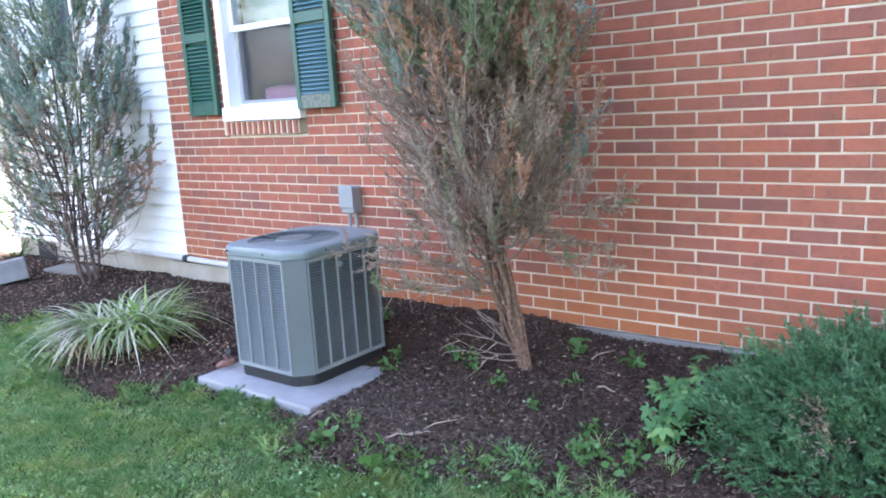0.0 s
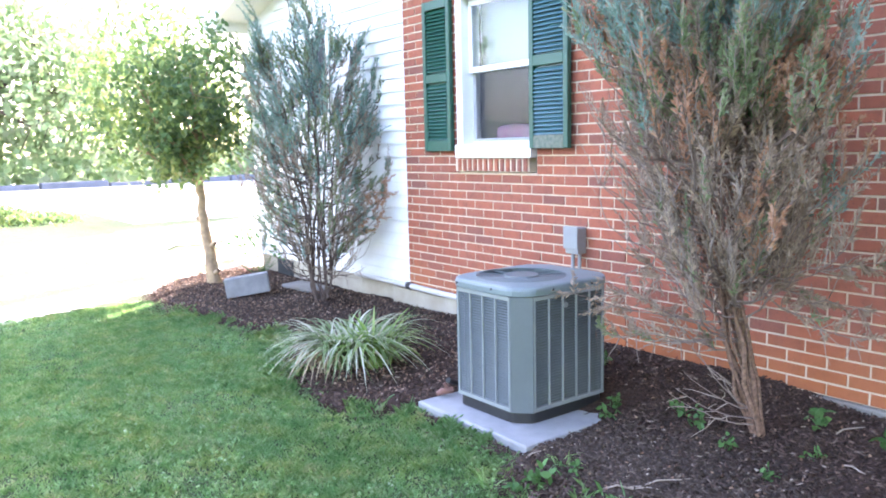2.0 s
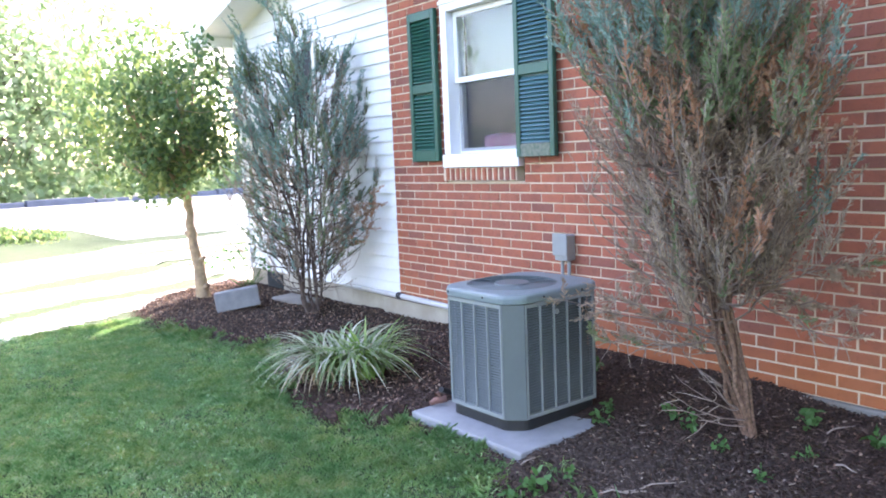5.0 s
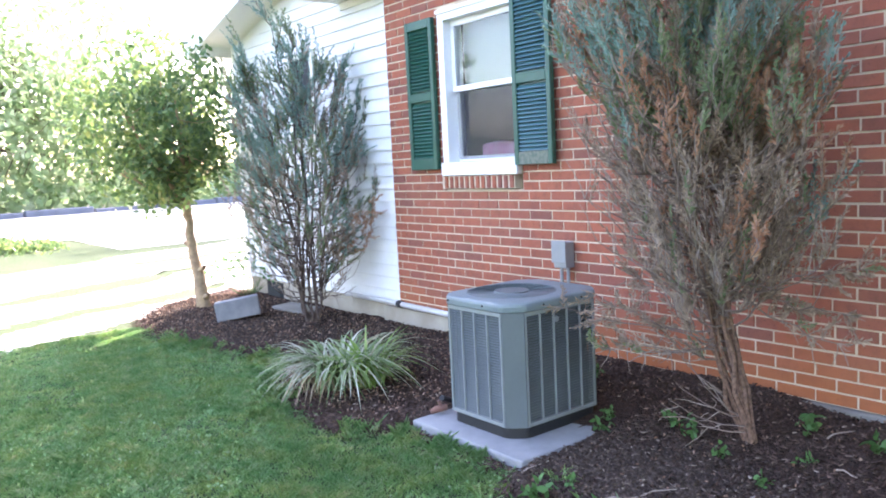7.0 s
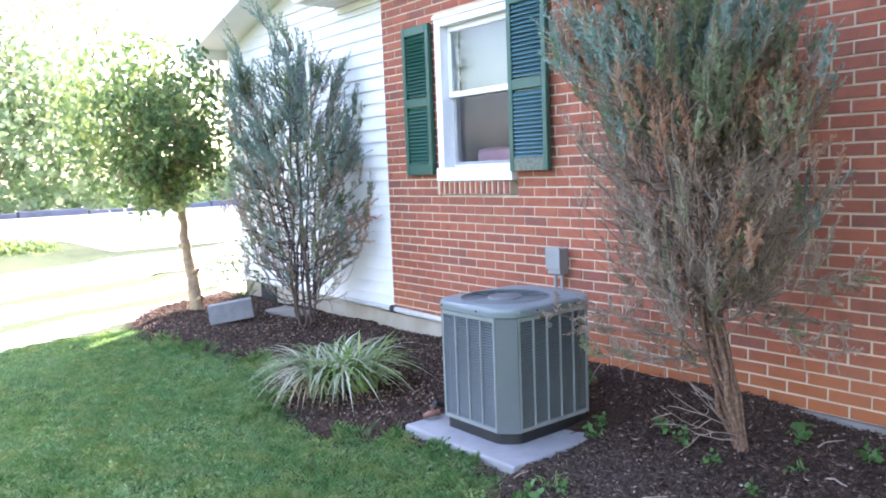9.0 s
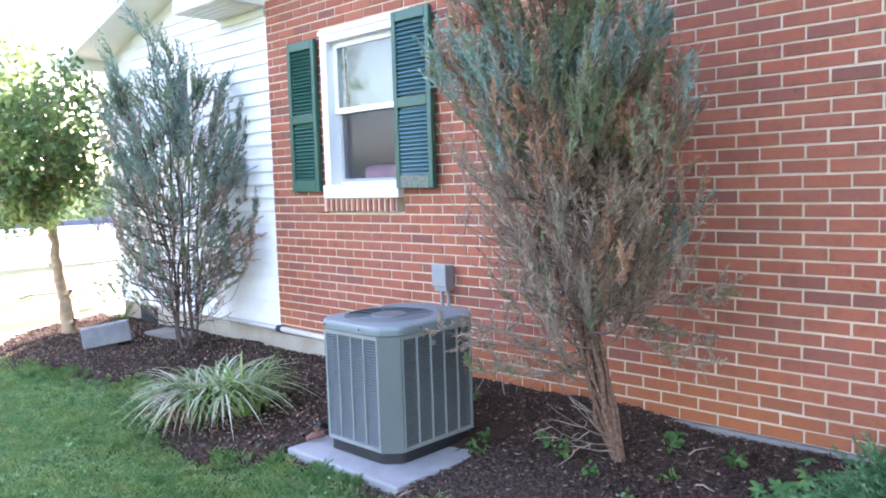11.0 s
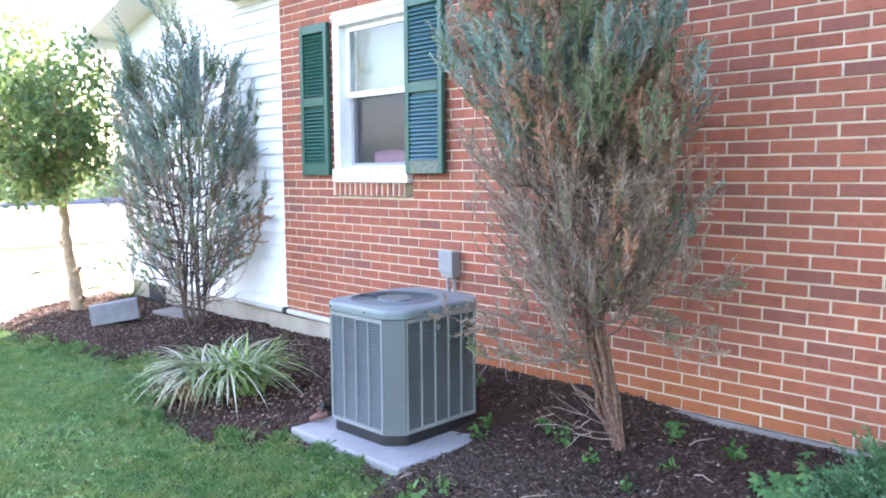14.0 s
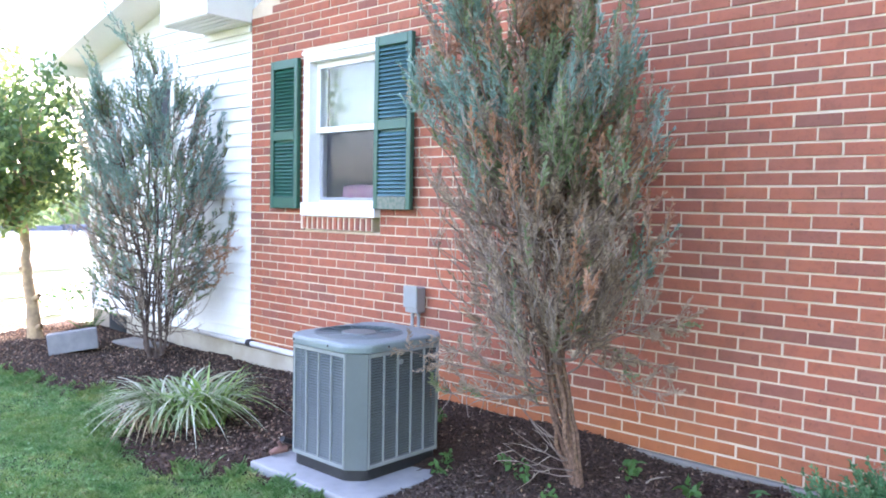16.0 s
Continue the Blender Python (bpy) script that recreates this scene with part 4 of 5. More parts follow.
upright_juniper((4.375, -0.56, 0.11), 3.1, (-0.40, -0.24),
                lambda h: float(np.interp(h, [0, 0.10, 0.2, 0.34, 0.5, 0.7, 0.85, 1.0], [0.07, 0.16, 0.40, 0.58, 0.65, 0.67, 0.52, 0.14])), 18,
                "tall half-dead juniper, brown below with blue-green tips", near_kind, 11, near_bare, 1.35, (-0.12, -0.08, 0.60, 0.038),
                (((3.62, -1.02, 0.74), 0.55), ((3.98, -0.80, 0.66), 0.35), ((3.80, -0.98, 0.82), 0.45), ((3.88, -0.75, 0.88), 0.5), ((3.75, -0.95, 0.55), 0.5), ((3.95, -0.95, 0.62), 0.45), ((4.12, -0.82, 0.42), 0.12), ((4.08, -0.70, 0.50), 0.2), ((4.16, -0.92, 0.36), 0.08), ((4.06, -0.84, 0.30), 0.05), ((4.20, -0.80, 0.50), 0.10), ((4.80, -0.30, 0.75), 0.8), ((4.88, -0.28, 0.95), 0.85), ((4.78, -0.34, 0.62), 0.75)), trim=0.28)
upright_juniper((-0.10, -0.45, 0.06), 2.86, (-0.02, 0.05),
                lambda h: float(np.interp(h, [0, 0.10, 0.25, 0.45, 0.65, 0.85, 1.0], [0.06, 0.26, 0.58, 0.75, 0.67, 0.40, 0.10])), 15,
                "upright blue-green juniper with bare twiggy base", far_kind, 23, far_bare, 1.0, (0.0, 0.0, 0.22, 0.09),
                (((0.45, -0.10, 0.95), 0.55), ((0.50, -0.12, 1.05), 0.6), ((0.42, -0.16, 0.86), 0.5), ((0.48, -0.14, 1.15), 0.62), ((0.35, -0.3, 0.40), 0.3)), M_BARK, M_BARK,
                ((-0.20, 2.80), (0.20, 2.42), (-0.42, 2.50), (-0.05, 2.45), (0.36, 2.22), (0.50, 1.95), (-0.58, 2.15), (0.05, 2.15)), (14, 0.044, 0.0046), (0.017, 0.011), (7, 7))


def leaves(at, length, width, droop=0.3, up=0.4):
    """Oval leaves with a fold, six corners each, turned at random."""
    n = len(at)
    d = unit(rng.normal(0, 1, (n, 3)) + np.array([0, 0, up]))
    s = unit(np.cross(d, rng.normal(0, 1, (n, 3))))
    u = np.cross(s, d)
    ln = length * rng.uniform(0.65, 1.2, (n, 1))
    w = width * rng.uniform(0.7, 1.2, (n, 1))
    pts = [(0, 0), (0.30, 0.5), (0.7, 0.42), (1.0, 0), (0.7, -0.42), (0.30, -0.5)]
    return np.stack([at + d * ln * a + s * w * b + u * (abs(b) * w * 0.35 - droop * ln * a * a * 0.5) for a, b in pts], 1)


def broadleaf_tree(place, top, fork, crown_c, crown_r, leaf, n_leaf, label, material, bark, r0, seed, limbs_n=9, name="small_tree"):
    global rng
    rng = np.random.default_rng(seed)
    tree = thing(name, place, label, "tree")
    p = np.array(place, float)
    f = p + np.array(fork)
    c = p + np.array(crown_c)
    R = np.array(crown_r)
    tubes("trunk", [(bent(p - [0, 0, 0.06], f, (fork[0] * 0.15, fork[1] * 0.15, 0), 13, r0 * 0.2), np.linspace(r0 * 1.15, r0 * 0.75, 13) * rng.uniform(0.88, 1.14, 13) + r0 * 0.6 * np.exp(-np.linspace(0, 13, 13)))], bark, tree, 10)
    for s, g in ((0.10, 0.3), (0.36, 0.5), (0.60, 3.6)):
        q = p + (f - p) * s + np.array([fork[0], fork[1], 0]) * 0.6 * s * (1 - s)
        tip = q + np.array([math.cos(g), math.sin(g), 0.5]) * r0 * 1.7
        tubes("branch_stub", [(np.array([q, (q + tip) / 2, tip]), np.array([0.62, 0.5, 0.42]) * r0)], bark, tree, 8)
    centres, sub = [], []
    for i in range(limbs_n):
        d = unit(rng.normal(0, 1, 3) + [0, 0, 0.25])
        e = c + d * R * rng.uniform(0.45, 0.85)
        path = bent(f, e, (0, 0, -0.06 * R[2]), 8, 0.02 * R[0])
        tubes("limb", [(path, np.linspace(r0 * 0.5, r0 * 0.10, 8))], bark, tree, 6)
        for j in range(9):
            q = path[rng.integers(2, 8)]
            e2 = q + unit(rng.normal(0, 1, 3) + [0, 0, 0.2]) * R * rng.uniform(0.2, 0.5)
            off = (e2 - c) / R
            ln = np.linalg.norm(off)
            if ln > 0.98:
                e2 = c + off / ln * R * 0.98
            sub.append((bent(q, e2, (0, 0, -0.02), 4, 0.01), np.linspace(r0 * 0.12, r0 * 0.03, 4)))
            centres += [q + (e2 - q) * s for s in (0.55, 0.8, 1.0)]
    tagged(tubes("twigs", sub, bark, tree, 3), kind="stuff")
    C = np.array(centres)
    at = C[rng.integers(0, len(C), n_leaf)] + rng.normal(0, 0.16, (n_leaf, 3)) * R
    loose = rng.random(n_leaf) < 0.4
    ball = unit(rng.normal(0, 1, (n_leaf, 3))) * rng.random((n_leaf, 1)) ** 0.42
    at[loose] = (c + ball * R)[loose]
    off = (at - c) / R
    lump = np.array([noise.noise(Vector(o) * 2.6 + Vector((seed, 3, 1))) for o in off])
    keep = (np.linalg.norm(off, axis=1) < 1.00 + 0.42 * lump) & (lump > -0.26)
    tagged(many("crown", leaves(at[keep], leaf, leaf * 0.5), 6, material, tree), kind="stuff")
    return tree


broadleaf_tree((-1.97, -0.76, 0.03), 3.0, (-0.16, -0.04, 1.14), (-0.34, -0.30, 2.06), (1.02, 1.02, 0.93), 0.082, 10500,
               "small evergreen tree with glossy leaves and a bare tan trunk", M_BROAD, M_BARKTAN, 0.060, 31)

# an unseen tree added behind the house, so its shade dapples the lawn
broadleaf_tree((-17.5, 10.0, -0.1), 9, (0.1, 0.1, 3.4), (0, 0, 6.5), (3.0, 3.2, 2.2), 0.20, 7000,
               "unseen leafy tree added behind the house to shade the lawn", M_FARLEAF, M_BARK, 0.16, 99, 9, "unseen_shade_tree")

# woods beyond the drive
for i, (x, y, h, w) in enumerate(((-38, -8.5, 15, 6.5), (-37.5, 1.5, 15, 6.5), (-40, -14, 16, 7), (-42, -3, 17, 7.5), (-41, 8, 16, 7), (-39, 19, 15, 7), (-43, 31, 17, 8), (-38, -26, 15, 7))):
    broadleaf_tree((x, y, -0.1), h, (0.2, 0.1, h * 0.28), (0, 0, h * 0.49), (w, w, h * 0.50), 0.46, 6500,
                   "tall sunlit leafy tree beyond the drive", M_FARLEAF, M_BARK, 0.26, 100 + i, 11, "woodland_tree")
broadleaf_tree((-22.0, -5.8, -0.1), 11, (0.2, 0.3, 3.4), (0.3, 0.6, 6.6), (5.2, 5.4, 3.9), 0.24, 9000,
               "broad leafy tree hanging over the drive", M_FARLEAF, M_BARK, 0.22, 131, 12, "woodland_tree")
# unseen trees added past the house's other end close off skylight behind the camera
for i, (x, y, h, w) in enumerate(((16, -10, 12, 5), (18, 0, 13, 5.5), (17, 10, 12, 5), (9, -20, 13, 5.5))):
    broadleaf_tree((x, y, -0.1), h, (0.2, 0.1, h * 0.22), (0, 0, h * 0.52), (w, w, h * 0.50), 0.5, 5000,
                   "tall unseen leafy tree added past the lawn to block skylight", M_FARLEAF, M_BARK, 0.26, 140 + i, 9, "unseen_blocker_tree")
rng = np.random.default_rng(5)
n = 16000
at = np.stack([rng.uniform(-46, -35, n), rng.uniform(-40, 45, n), np.zeros(n)], 1)
at[:, 2] = rng.random(n) ** 1.3 * (2.6 + 1.2 * np.sin(at[:, 1] * 0.7))
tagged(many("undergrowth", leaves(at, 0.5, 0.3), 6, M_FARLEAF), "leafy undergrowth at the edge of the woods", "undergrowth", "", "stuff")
# low hedge on the lawn's far side
hedge = thing("low_hedge", (-14, -3, -0.1), "low dark green hedge at the lawn's edge", "hedge")
n = 9000
t = rng.random(n)
at = np.stack([-14.3 + rng.normal(0, 0.55, n), -9 + 9.4 * t, 0 * t], 1)
at[:, 2] = -0.1 + rng.random(n) * (0.72 * np.sqrt(np.clip(1 - ((at[:, 0] + 14.3) / 1.3) ** 2, 0.02, 1))) * (0.8 + 0.25 * np.sin(at[:, 1] * 2.3)) * np.clip((0.55 - at[:, 1]) / 1.6, 0.15, 1)
tagged(many("foliage", leaves(at, 0.11, 0.06), 6, M_BROAD, hedge), kind="stuff")
paths = [(bent((-14.3 + rng.normal(0, 0.2), y, -0.12), (-14.3 + rng.normal(0, 0.4), y + 0.2, 0.3), (0, 0, 0), 4, 0.02), np.linspace(0.012, 0.004, 4)) for y in np.linspace(-8.8, 0.2, 40)]
tagged(tubes("stems", paths, M_BARK, hedge, 4), kind="stuff")


# ---- variegated grass clump ----
def blades(roots, heading, length, width, arch, seg=6):
    """Arching strap leaves as strips of quads: returns the quads."""
    n = len(roots)
    t = np.linspace(0, 1, seg + 1)
    hor = np.stack([np.cos(heading), np.sin(heading), 0 * heading], 1)
    side = np.stack([-np.sin(heading), np.cos(heading), 0 * heading], 1)
    rows = []
    for s in t:
        fwd = length * (0.28 * s + 0.55 * arch * s * s)
        upw = length * (1.0 * s - 0.85 * arch * s ** 2.3)
        c = roots + hor * fwd[:, None] + np.array([0, 0, 1.0]) * upw[:, None]
        w = width * (1 - s ** 3) * (0.6 + 0.4 * min(1, s * 4)) / 2
        rows.append((c - side * w[:, None], c + side * w[:, None]))
    quads = [np.stack([rows[i][0], rows[i][1], rows[i + 1][1], rows[i + 1][0]], 1) for i in range(seg)]
    return quads, rows


def strap_plant(name, place, count, radius, length, label, material, seed, width=0.013, arch=(0.45, 1.15), plant=None):
    global rng
    rng = np.random.default_rng(seed)
    plant = plant or thing(name, place, label, "plant")
    g = rng.uniform(0, 2 * np.pi, count)
    r = radius * np.sqrt(rng.random(count))
    roots = np.stack([place[0] + r * np.cos(g), place[1] + r * np.sin(g), np.full(count, place[2])], 1)
    head = g + rng.normal(0, 0.85, count)
    ln = length * rng.uniform(0.55, 1.1, count)
    _, rows = blades(roots, head, ln, np.full(count, width) * rng.uniform(0.7, 1.2, count), rng.uniform(*arch, count), 8)
    S = len(rows)
    V = np.stack([np.stack(rw, 1) for rw in rows], 1).reshape(-1, 3)
    F = [(b * S * 2 + i * 2, b * S * 2 + i * 2 + 1, b * S * 2 + i * 2 + 3, b * S * 2 + i * 2 + 2) for b in range(count) for i in range(S - 1)]
    me = bpy.data.meshes.new("blades")
    me.from_pydata(V.tolist(), [], F)
    me.update()
    sheet("blades", me, material, plant, "", True)
    return plant


clump = strap_plant("variegated_grass", (1.86, -1.29, 0.06), 330, 0.18, 0.64, "arching clump of green and cream striped grass", M_LILY, 41, 0.018, (0.62, 1.16))
strap_plant("variegated_grass", (2.03, -1.20, 0.06), 110, 0.10, 0.52, "", M_LILYGREEN, 42, 0.018, (0.35, 0.95), clump)
strap_plant("variegated_grass", (1.82, -1.38, 0.06), 70, 0.20, 0.50, "", M_DRYBLADE, 43, 0.014, (0.95, 1.20), clump)

# ---- spreading juniper shrub at the wall ----
shrub = thing("juniper_shrub", (5.95, -0.75, 0.1), "dense deep green spreading juniper shrub", "shrub")
rng = np.random.default_rng(61)
paths, ends = [], []
for i in range(430):
    g = rng.uniform(0, 2 * math.pi)
    r = math.sqrt(rng.random())
    e = np.array([6.17 + 0.84 * r * math.cos(g), -0.76 + 0.66 * r * math.sin(g), 0.0])
    e[2] = 0.10 + (0.34 + 0.08 * math.sin(g)) * (1 - r ** 2.6) * rng.uniform(0.5, 1.12) + 0.05
    a = np.array([6.06 + 0.35 * (e[0] - 6.06), -0.75 + 0.35 * (e[1] + 0.75), 0.08])
    p = bent(a, e, (0, 0, 0.07), 6, 0.012)
    paths.append((p, np.linspace(0.007, 0.002, 6)))
    w = unit(p[-1] - p[-3] + np.array([0, 0, 0.08]))
    for q in range(10):
        c = p[rng.integers(2, 6)] + rng.normal(0, 0.03, 3)
        ends.append((c, c + unit(w + rng.normal(0, 0.45, 3) + [0, 0, 0.12]) * rng.uniform(0.09, 0.15)))
A, B = np.array([q[0] for q in ends]), np.array([q[1] for q in ends])
ok = (B[:, 1] < -0.07) & (A[:, 1] < -0.07)
A, B = A[ok], B[ok]
withered = np.array([noise.noise(Vector(p) * 4.5 + Vector((3, 8, 0))) for p in A]) > 0.40
tagged(tubes("branches", paths, M_BARK, shrub, 4), kind="stuff")
tagged(many("foliage", plumes(A[~withered], B[~withered], 11, 0.036, 0.0042, 0.7), 4, M_SHRUB, shrub), kind="stuff")
tagged(many("withered_foliage", plumes(A[withered], B[withered], 8, 0.034, 0.0022, 0.6), 4, M_JUN_DEAD, shrub, "withered brown sprays"), kind="stuff")


# ---- vine and weeds ----
def palmate(at, size):
    """Leaves of five pointed leaflets that spread from one stalk, faces up."""
    n = len(at)
    up = unit(rng.normal(0, 0.35, (n, 3)) + [0, -0.35, 1.0])
    f = unit(np.cross(up, rng.normal(0, 1, (n, 3))))
    g = np.cross(up, f)
    out = []
    for a, k in ((-1.9, 0.62), (-0.85, 0.9), (0.0, 1.0), (0.85, 0.9), (1.9, 0.62)):
        d = f * math.cos(a) + g * math.sin(a)
        q = np.cross(up, d)
        ln = size * k * rng.uniform(0.8, 1.15, (n, 1))
        out.append(np.stack([at + d * ln * x + q * ln * y * 0.46 - up * (ln * 0.28 * x * x - abs(y) * ln * 0.10) for x, y in ((0.05, 0), (0.38, 0.5), (0.72, 0.36), (1.0, 0), (0.72, -0.36), (0.38, -0.5))], 1))
    return np.concatenate(out)


def weed(place, stems, spread_, size, label, seed, name="weed", material=M_WEED):
    global rng
    rng = np.random.default_rng(seed)
    w = thing(name, place, label, "weed", "weeds in the mulch")
    paths, at = [], []
    for i in range(stems):
        g = rng.uniform(0, 2 * math.pi)
        e = np.array(place) + np.array([spread_ * math.cos(g) * rng.random(), spread_ * math.sin(g) * rng.random(), spread_ * rng.uniform(0.35, 0.9)])
        paths.append((bent(np.array(place) - [0, 0, 0.02], e, (0, 0, 0.01), 4, 0.004), np.linspace(0.003, 0.0015, 4)))
        for q in range(4):
            at.append(e + rng.normal(0, size * 0.35, 3))
    tagged(tubes("stems", paths, M_WEED, w, 3), kind="stuff")
    blades_ = palmate(np.array(at[::2]), size * 1.1) if name == "creeper" else leaves(np.array(at), size, size * 0.6, 0.5, 0.1)
    tagged(many("leaf_cluster", blades_, 6, material, w), kind="stuff")
    return w


for i, (x, y, s, z) in enumerate(((3.98, -0.62, 0.13, 0.06), (4.12, -0.70, 0.09, 0.05), (4.52, -0.32, 0.10, 0.07), (4.83, -0.35, 0.12, 0.06), (4.35, -0.78, 0.06, 0.045),
                                  (3.72, -0.88, 0.10, 0.055), (3.66, -0.74, 0.07, 0.045), (4.62, -0.92, 0.06, 0.04), (4.66, -0.62, 0.05, 0.035), (2.95, -0.35, 0.10, 0.05),
                                  (3.2, -0.3, 0.12, 0.05), (4.95, -0.98, 0.09, 0.05), (5.05, -1.12, 0.14, 0.05), (5.2, -1.2, 0.16, 0.055), (3.98, -1.62, 0.12, 0.07), (4.35, -1.62, 0.10, 0.08))):
    weed((x, y, float(ground_z(x, y)) + 0.01), 5, s * 0.6, z * 0.75, "small bright green weed in the mulch", 200 + i)
for i, (x, y, z) in enumerate(((5.16, -0.62, 0.12), (5.26, -0.78, 0.15), (5.32, -0.55, 0.20), (5.42, -0.70, 0.25), (5.46, -0.48, 0.27), (5.22, -0.92, 0.09))):
    weed((x, y, float(ground_z(x, y)) + 0.01), 8, z, 0.055, "green creeper with broad leaves climbing the shrub", 300 + i, "creeper", M_CREEPER)
wr = np.random.default_rng(9)
for i in range(26):
    x = wr.uniform(3.75, 5.35)
    y = float(bed_edge(x)) + wr.uniform(-0.12, 0.30)
    if i % 2:
        weed((x, y, float(ground_z(x, y)) + 0.01), 5, wr.uniform(0.04, 0.08), wr.uniform(0.022, 0.036), "small bright green weed in the mulch", 400 + i)
    else:
        strap_plant("grass_tuft", (x, y, float(ground_z(x, y)) + 0.005), 26, 0.035, wr.uniform(0.09, 0.15), "small tuft of green grass in the mulch", M_LAWNBLADE, 440 + i, 0.004)
weed((-2.25, -0.12, 0.03), 44, 0.62, 0.05, "young leafy shoot beside the house corner", 330, "sapling", M_CREEPER)

# ---- lawn blades ----
rng = np.random.default_rng(77)


def lawn(count, x0, x1, y0, y1, height, width, name, fringe=False):
    x, y = rng.uniform(x0, x1, count), rng.uniform(y0, y1, count)
    if fringe:
        y = bed_edge(x) + rng.normal(-0.05, 0.09, count)
        clump = np.sin(9 * x + 3 * np.sin(4 * x)) * np.sin(11 * y + 5 * x)
        x, y = x[clump > 0.1], y[clump > 0.1]
        count = len(x)
    edge = bed_edge(x) + (0.2 if fringe else 0.0) - 0.02 + 0.10 * np.sin(7 * x) * np.sin(3.1 * x + 1) + rng.normal(0, 0.05, count)
    ok = (y < edge) & ~((x > 2.83) & (x < 3.74) & (y > -1.46))
    x, y = x[ok], y[ok]
    thin = np.array([noise.noise(Vector((a * 1.3, b * 1.3, 0.0))) for a, b in zip(x, y)])
    ok = rng.random(len(x)) < np.clip(0.85 + 1.3 * thin, 0.4, 1)
    x, y, thin = x[ok], y[ok], thin[ok]
    n = len(x)
    root = np.stack([x, y, ground_z(x, y) - 0.004], 1)
    g = rng.uniform(0, 2 * np.pi, n)
    tuft = np.sin(17 * x + 4 * np.sin(9 * y)) * np.sin(15 * y + 3 * np.sin(11 * x))
    ln = height * rng.uniform(0.5, 1.2, n) * (1 + 0.4 * thin + 0.35 * tuft)
    lean = rng.uniform(0.05, 0.65, n)
    d = np.stack([np.cos(g) * lean, np.sin(g) * lean, np.ones(n)], 1)
    s = np.stack([-np.sin(g), np.cos(g), 0 * g], 1) * width
    mid = root + d * (ln * 0.55)[:, None]
    tip = root + d * ln[:, None] + np.stack([np.cos(g), np.sin(g), -0.35 + 0 * g], 1) * (ln * 0.35)[:, None]
    quad = np.stack([root - s, root + s, mid + s * 0.8, tip, mid - s * 0.8], 1)
    tagged(many(name, quad, 5, M_LAWNBLADE), "blades of green lawn grass", "grass", "", "stuff")


lawn(280000, -1.6, 6.4, -3.6, -1.1, 0.036, 0.0019, "lawn_grass")
lawn(60000, -3.0, 10.0, -7.5, -3.6, 0.05, 0.0042, "lawn_grass_behind")
lawn(26000, 6.4, 10.0, -3.6, -1.2, 0.05, 0.004, "lawn_grass_side")

n = 26000
x, y = rng.uniform(-1.2, 6.2, n), rng.uniform(-3.6, -1.2, n)
ok = (y < bed_edge(x) - 0.04) & (np.sin(2.3 * x + 1.1 * y) * np.sin(1.9 * y - 0.8 * x + 1) > -0.35) & ~((x > 2.82) & (x < 3.72) & (y > -1.46))
at = np.stack([x, y, ground_z(x, y) + rng.uniform(0.015, 0.04, n)], 1)[ok]
tagged(many("clover", leaves(at, 0.013, 0.011, 0.2, 0.2), 6, M_CLOVER), "small clover leaves among the lawn grass", "clover", "", "stuff")

lawn(22000, -1.2, 5.4, 0, 0, 0.055, 0.0020, "fringe_grass", True)

# ---- bark chips, sticks, dead leaves ----
def chips(name, x, y, lift, material, label):
    """Small flat bark chips strewn over the bed at the places x, y."""
    ok = (y > bed_edge(x) - 0.06 + rng.normal(0, 0.05, len(x))) & ~((x > 2.8) & (x < 3.72) & (y > -1.47) & (y < -0.55)) & (y < -0.01)
    x, y = x[ok], y[ok]
    n = len(x)
    c = np.stack([x, y, ground_z(x, y) + lift + 0.006 * rng.random(n)], 1)
    d = unit(np.stack([rng.normal(0, 1, n), rng.normal(0, 1, n), rng.normal(0, 0.35, n)], 1))
    s = unit(np.cross(d, rng.normal(0, 0.4, (n, 3)) + [0, 0, 1.0]))
    up = np.cross(s, d)
    ln, wd = rng.uniform(0.005, 0.020, (n, 1)), rng.uniform(0.002, 0.006, (n, 1))
    corner = [c - d * ln - s * wd, c + d * ln - s * wd * 0.7, c + d * ln * 0.9 + s * wd, c - d * ln * 0.8 + s * wd]
    low = [q - up * 0.004 for q in corner]
    V = np.stack(corner + low, 1).reshape(-1, 3)
    me = bpy.data.meshes.new(name)
    tmpl = np.array([(0, 1, 2, 3), (0, 4, 5, 1), (1, 5, 6, 2), (2, 6, 7, 3), (3, 7, 4, 0)])
    F = (np.arange(n)[:, None, None] * 8 + tmpl[None]).reshape(-1, 4)
    me.vertices.add(len(V))
    me.vertices.foreach_set("co", V.astype(np.float32).ravel())
    me.loops.add(F.size)
    me.loops.foreach_set("vertex_index", F.astype(np.int32).ravel())
    me.polygons.add(len(F))
    me.polygons.foreach_set("loop_start", np.arange(0, F.size, 4, dtype=np.int32))
    me.update(calc_edges=True)
    tagged(sheet(name, me, material), label, "mulch", "", "stuff")


chips("bark_chips", rng.uniform(-2.6, 6.0, 42000), rng.uniform(-1.8, -0.01, 42000), 0.016, M_CHIP, "scattered brown bark chips of mulch")
# the mulch has weathered grey at the bed's front and its far end
chips("weathered_chips", np.concatenate([rng.normal(4.25, 0.45, 6500), rng.normal(-0.6, 1.1, 9000)]),
      np.concatenate([rng.normal(-1.28, 0.25, 6500), rng.uniform(-1.4, -0.1, 9000)]), 0.020, M_DRYCHIP, "dry grey-brown weathered bark chips of mulch")
n = 5600
x = np.concatenate([rng.uniform(-2.6, 2.6, 5000), rng.uniform(1.6, 5.6, n - 5000)])
y = rng.uniform(-1.6, -0.04, n)
ok = (y > bed_edge(x) + 0.02) & ~((x > 2.8) & (x < 3.72) & (y > -1.47) & (y < -0.55))
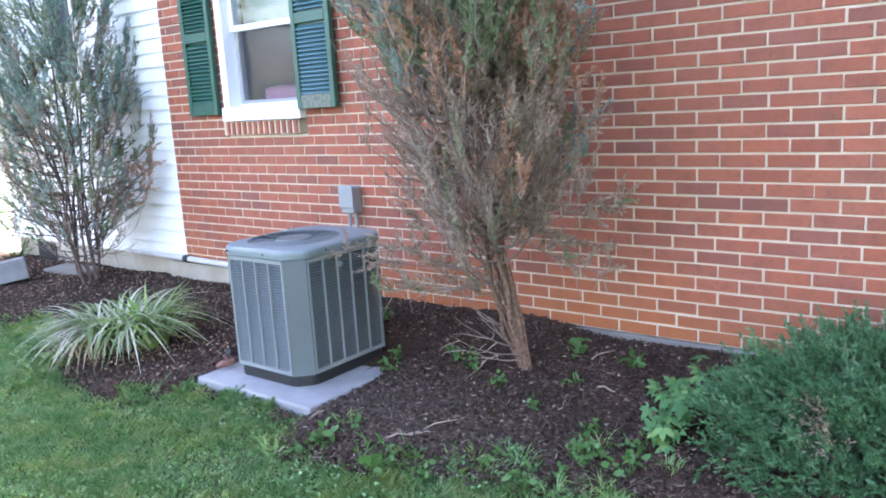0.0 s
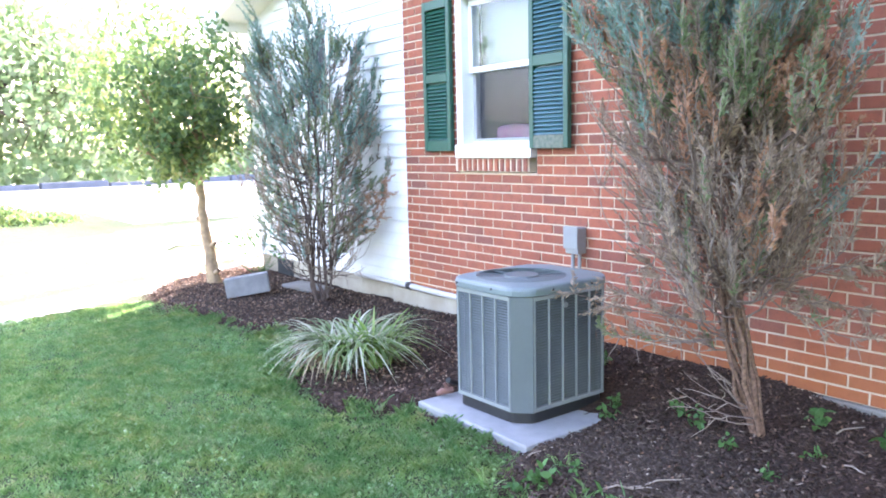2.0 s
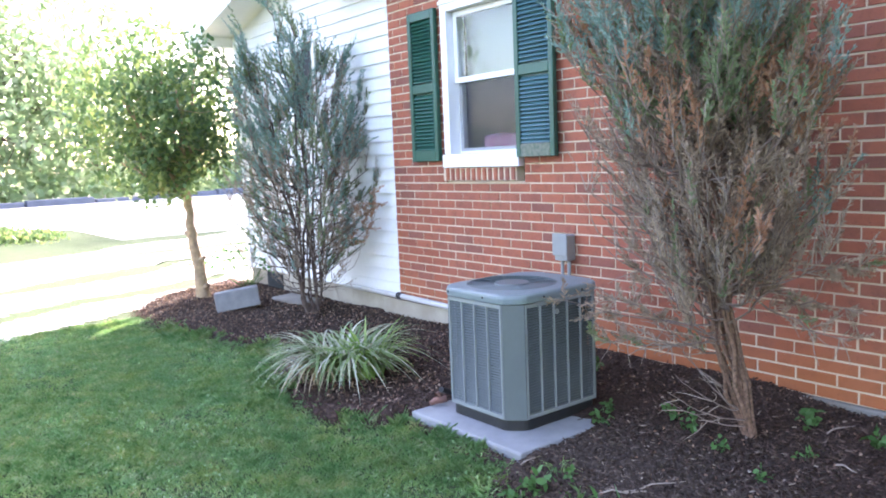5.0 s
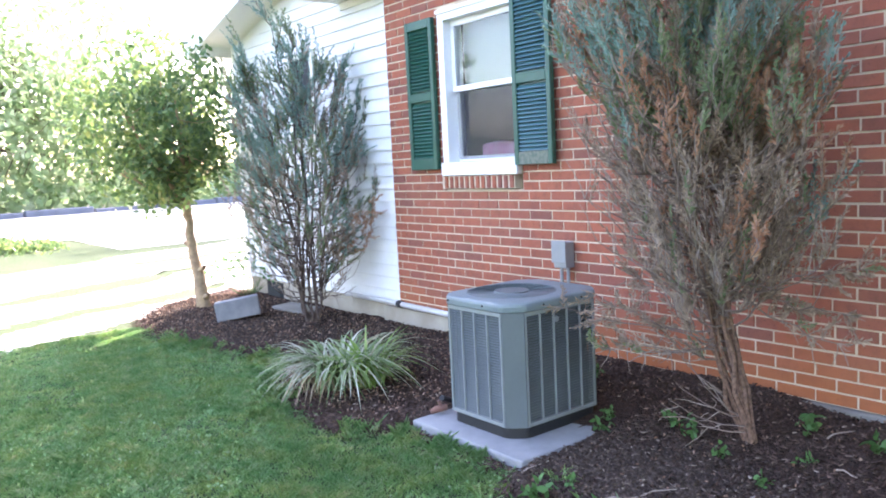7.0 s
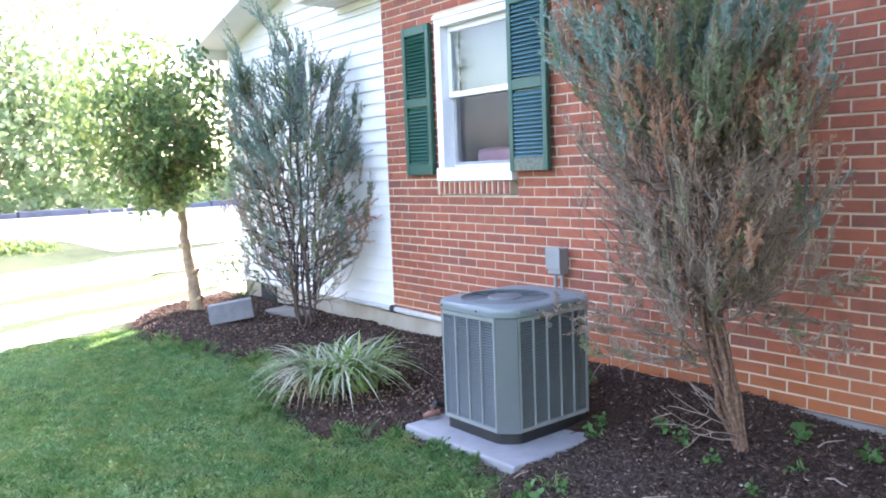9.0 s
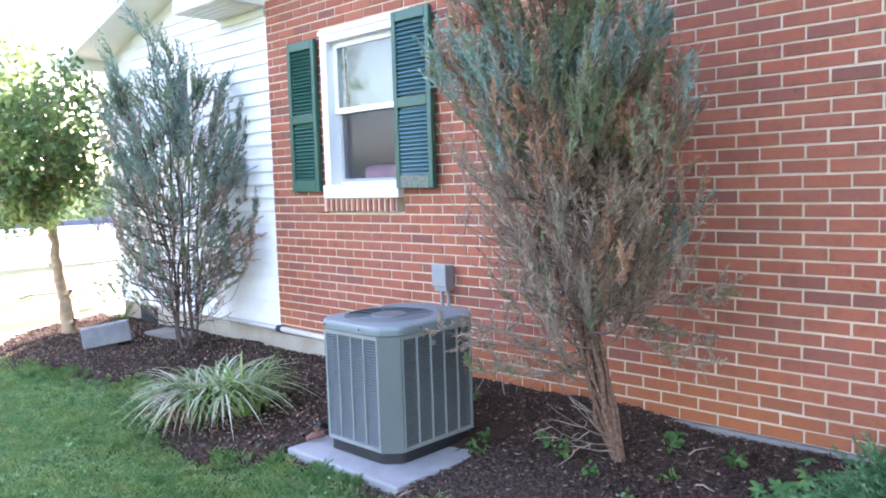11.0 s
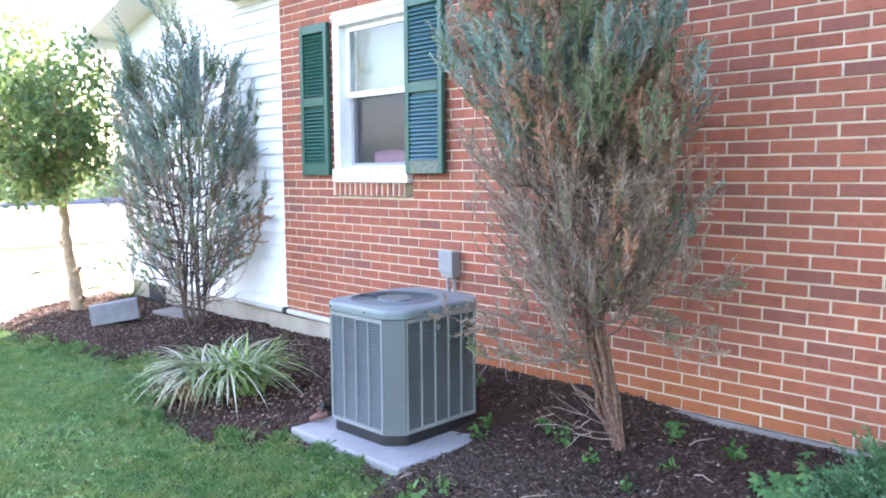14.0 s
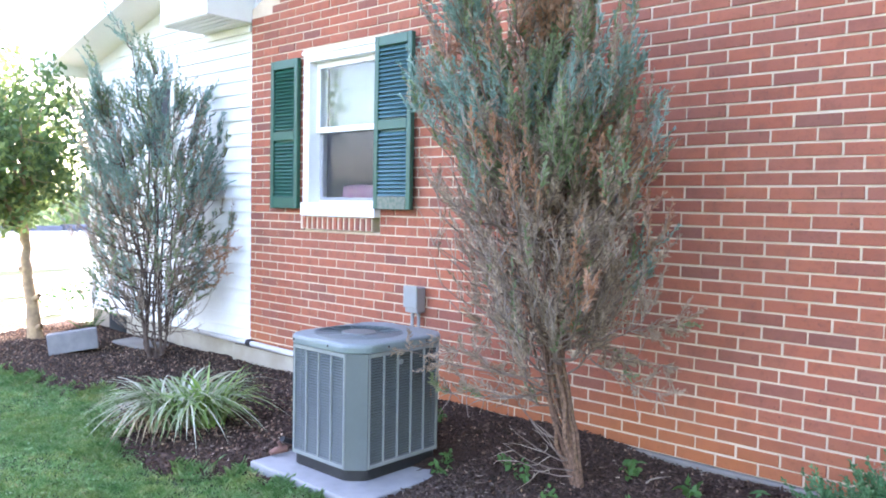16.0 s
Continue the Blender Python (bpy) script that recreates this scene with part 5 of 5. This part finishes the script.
at = np.stack([x, y, ground_z(x, y) + 0.028], 1)[ok]
tagged(many("leaf_litter", leaves(at, 0.020, 0.013, 0.3, 0.0), 6, M_LITTER), "dry brown fallen leaves on the mulch", "leaf litter", "", "stuff")
for i, (x, y, g, ln) in enumerate(((4.28, -1.42, 1.1, 0.30), (4.22, -1.47, 0.7, 0.22), (4.78, -0.62, -0.4, 0.12), (3.78, -1.50, 1.4, 0.12), (1.6, -0.9, 0.3, 0.2), (4.62, -0.36, 1.2, 0.16))):
    z = float(ground_z(x, y)) + 0.022
    p = bent((x, y, z), (x + ln * math.cos(g), y + ln * math.sin(g), z + 0.012), (0, 0, 0.01), 5, 0.006)
    tagged(tubes("stick", [(p, np.linspace(0.005, 0.002, 5))], M_TWIG, None, 5), "thin dry stick lying on the mulch", "stick", "sticks on the mulch")


# ---- bricks, one by one ----
rng = np.random.default_rng(3)


def brick_mesh(length):
    """A brick's face with softened edges; its back is sunk in the mortar."""
    h, d, c = COURSE / 2 - 0.0053, 0.03, 0.0022
    l = length / 2
    bm = bm_new()
    rings = [[(-l, -h), (l, -h), (l, h), (-l, h)]] * 2 + [[(-l + c, -h + c), (l - c, -h + c), (l - c, h - c), (-l + c, h - c)]]
    ys = (d, c, 0.0)
    vs = [[bm.verts.new((a, y, b)) for a, b in ring] for ring, y in zip(rings, ys)]
    for a, b in zip(vs, vs[1:]):
        for i in range(4):
            bm.faces.new((a[i], a[(i + 1) % 4], b[(i + 1) % 4], b[i]))
    bm.faces.new(vs[-1])
    bmesh.ops.recalc_face_normals(bm, faces=bm.faces)
    me = bpy.data.meshes.new("brick")
    bm.to_mesh(me)
    bm.free()
    me.materials.append(M_BRICK)
    return me


def courses():
    """Every brick of the wall: middle x and z, and its length."""
    for r in range(-16, 56):
        z = JOINT_Z + r * COURSE
        x = JOINT_X + (0.5 * LONG if r % 2 else 0) - 24 * LONG
        slip = rng.normal(0, 0.005)
        while x < 8.6:
            a, b = max(EDGE, x + slip), x + slip + LONG - 0.0110
            x += LONG
            if r == -16 and b < WIN[1] + 0.35:
                continue
            if z > WALL_TOP + 0.05 + (min(a, 2 * RIDGE - a) - EDGE) * SLOPE - 0.1:
                continue
            spans = [(a, b)]
            if WIN[2] - 0.11 < z < WIN[3]:
                spans = [(a, min(b, WIN[0] - 0.004)), (max(a, (SILL_X if z < SILL_Z else WIN[1]) + 0.004), b)]
            for p, q in spans:
                if q - p > 0.03:
                    yield (p + q) / 2, z, q - p


kinds, singles, rest = {}, 0, []
for x, z, length in courses():
    near = 4.35 < x < 6.35 and 0.15 < z < 2.2
    if near and singles < 300 and length > 0.15:
        key = round(length, 2)
        if key not in kinds:
            kinds[key] = brick_mesh(LONG - 0.0110)
        ob = new("brick", kinds[key])
        ob.parent = wall_brick
        ob.location = (x + rng.normal(0, 0.0012), rng.normal(0, 0.0012), z + rng.normal(0, 0.0010))
        ob.rotation_euler = (0, rng.normal(0, 0.004), rng.normal(0, 0.004))
        singles += 1
    else:
        rest.append((x, z, length))
bm = bm_new()
unit_mesh = brick_mesh(1.0)
base_v = np.array([v.co[:] for v in unit_mesh.vertices])
base_f = [tuple(p.vertices) for p in unit_mesh.polygons]
V, F = [], []
for x, z, length in rest:
    v = base_v.copy()
    v[:, 0] = np.sign(v[:, 0]) * (length / 2 - (0.5 - np.abs(v[:, 0])))
    tilt = rng.normal(0, 0.004)
    v[:, 2] += v[:, 0] * tilt
    v += [x, rng.normal(0, 0.0012), z]
    F += [tuple(i + len(V) * 12 for i in f) for f in base_f]
    V.append(v)
bm.free()
me = bpy.data.meshes.new("brick_courses")
me.from_pydata(np.concatenate(V).tolist(), [], F)
me.update()
tagged(sheet("brick_courses", me, M_BRICK, wall_brick), kind="stuff")

# rowlock sill of bricks on edge under the window
sill = structure(new("window_sill_bricks"), "sloping brick sill under the window", "sill")
me = brick_mesh(0.092)
for i in range(13):
    ob = new("brick", me)
    ob.parent = sill
    ob.matrix_basis = pose(WIN[0] - 0.01 + 0.033 + i * 0.0622, -0.030, WIN[2] - 0.056 + rng.normal(0, 0.001), 14, 90, 0)
bm = bm_new()
box(bm, WIN[0] - 0.02, -0.026, WIN[2] - 0.104, SILL_X - 0.05, 0.05, WIN[2] - 0.006)
part("mortar_bed", bm, M_MORTAR, sill)
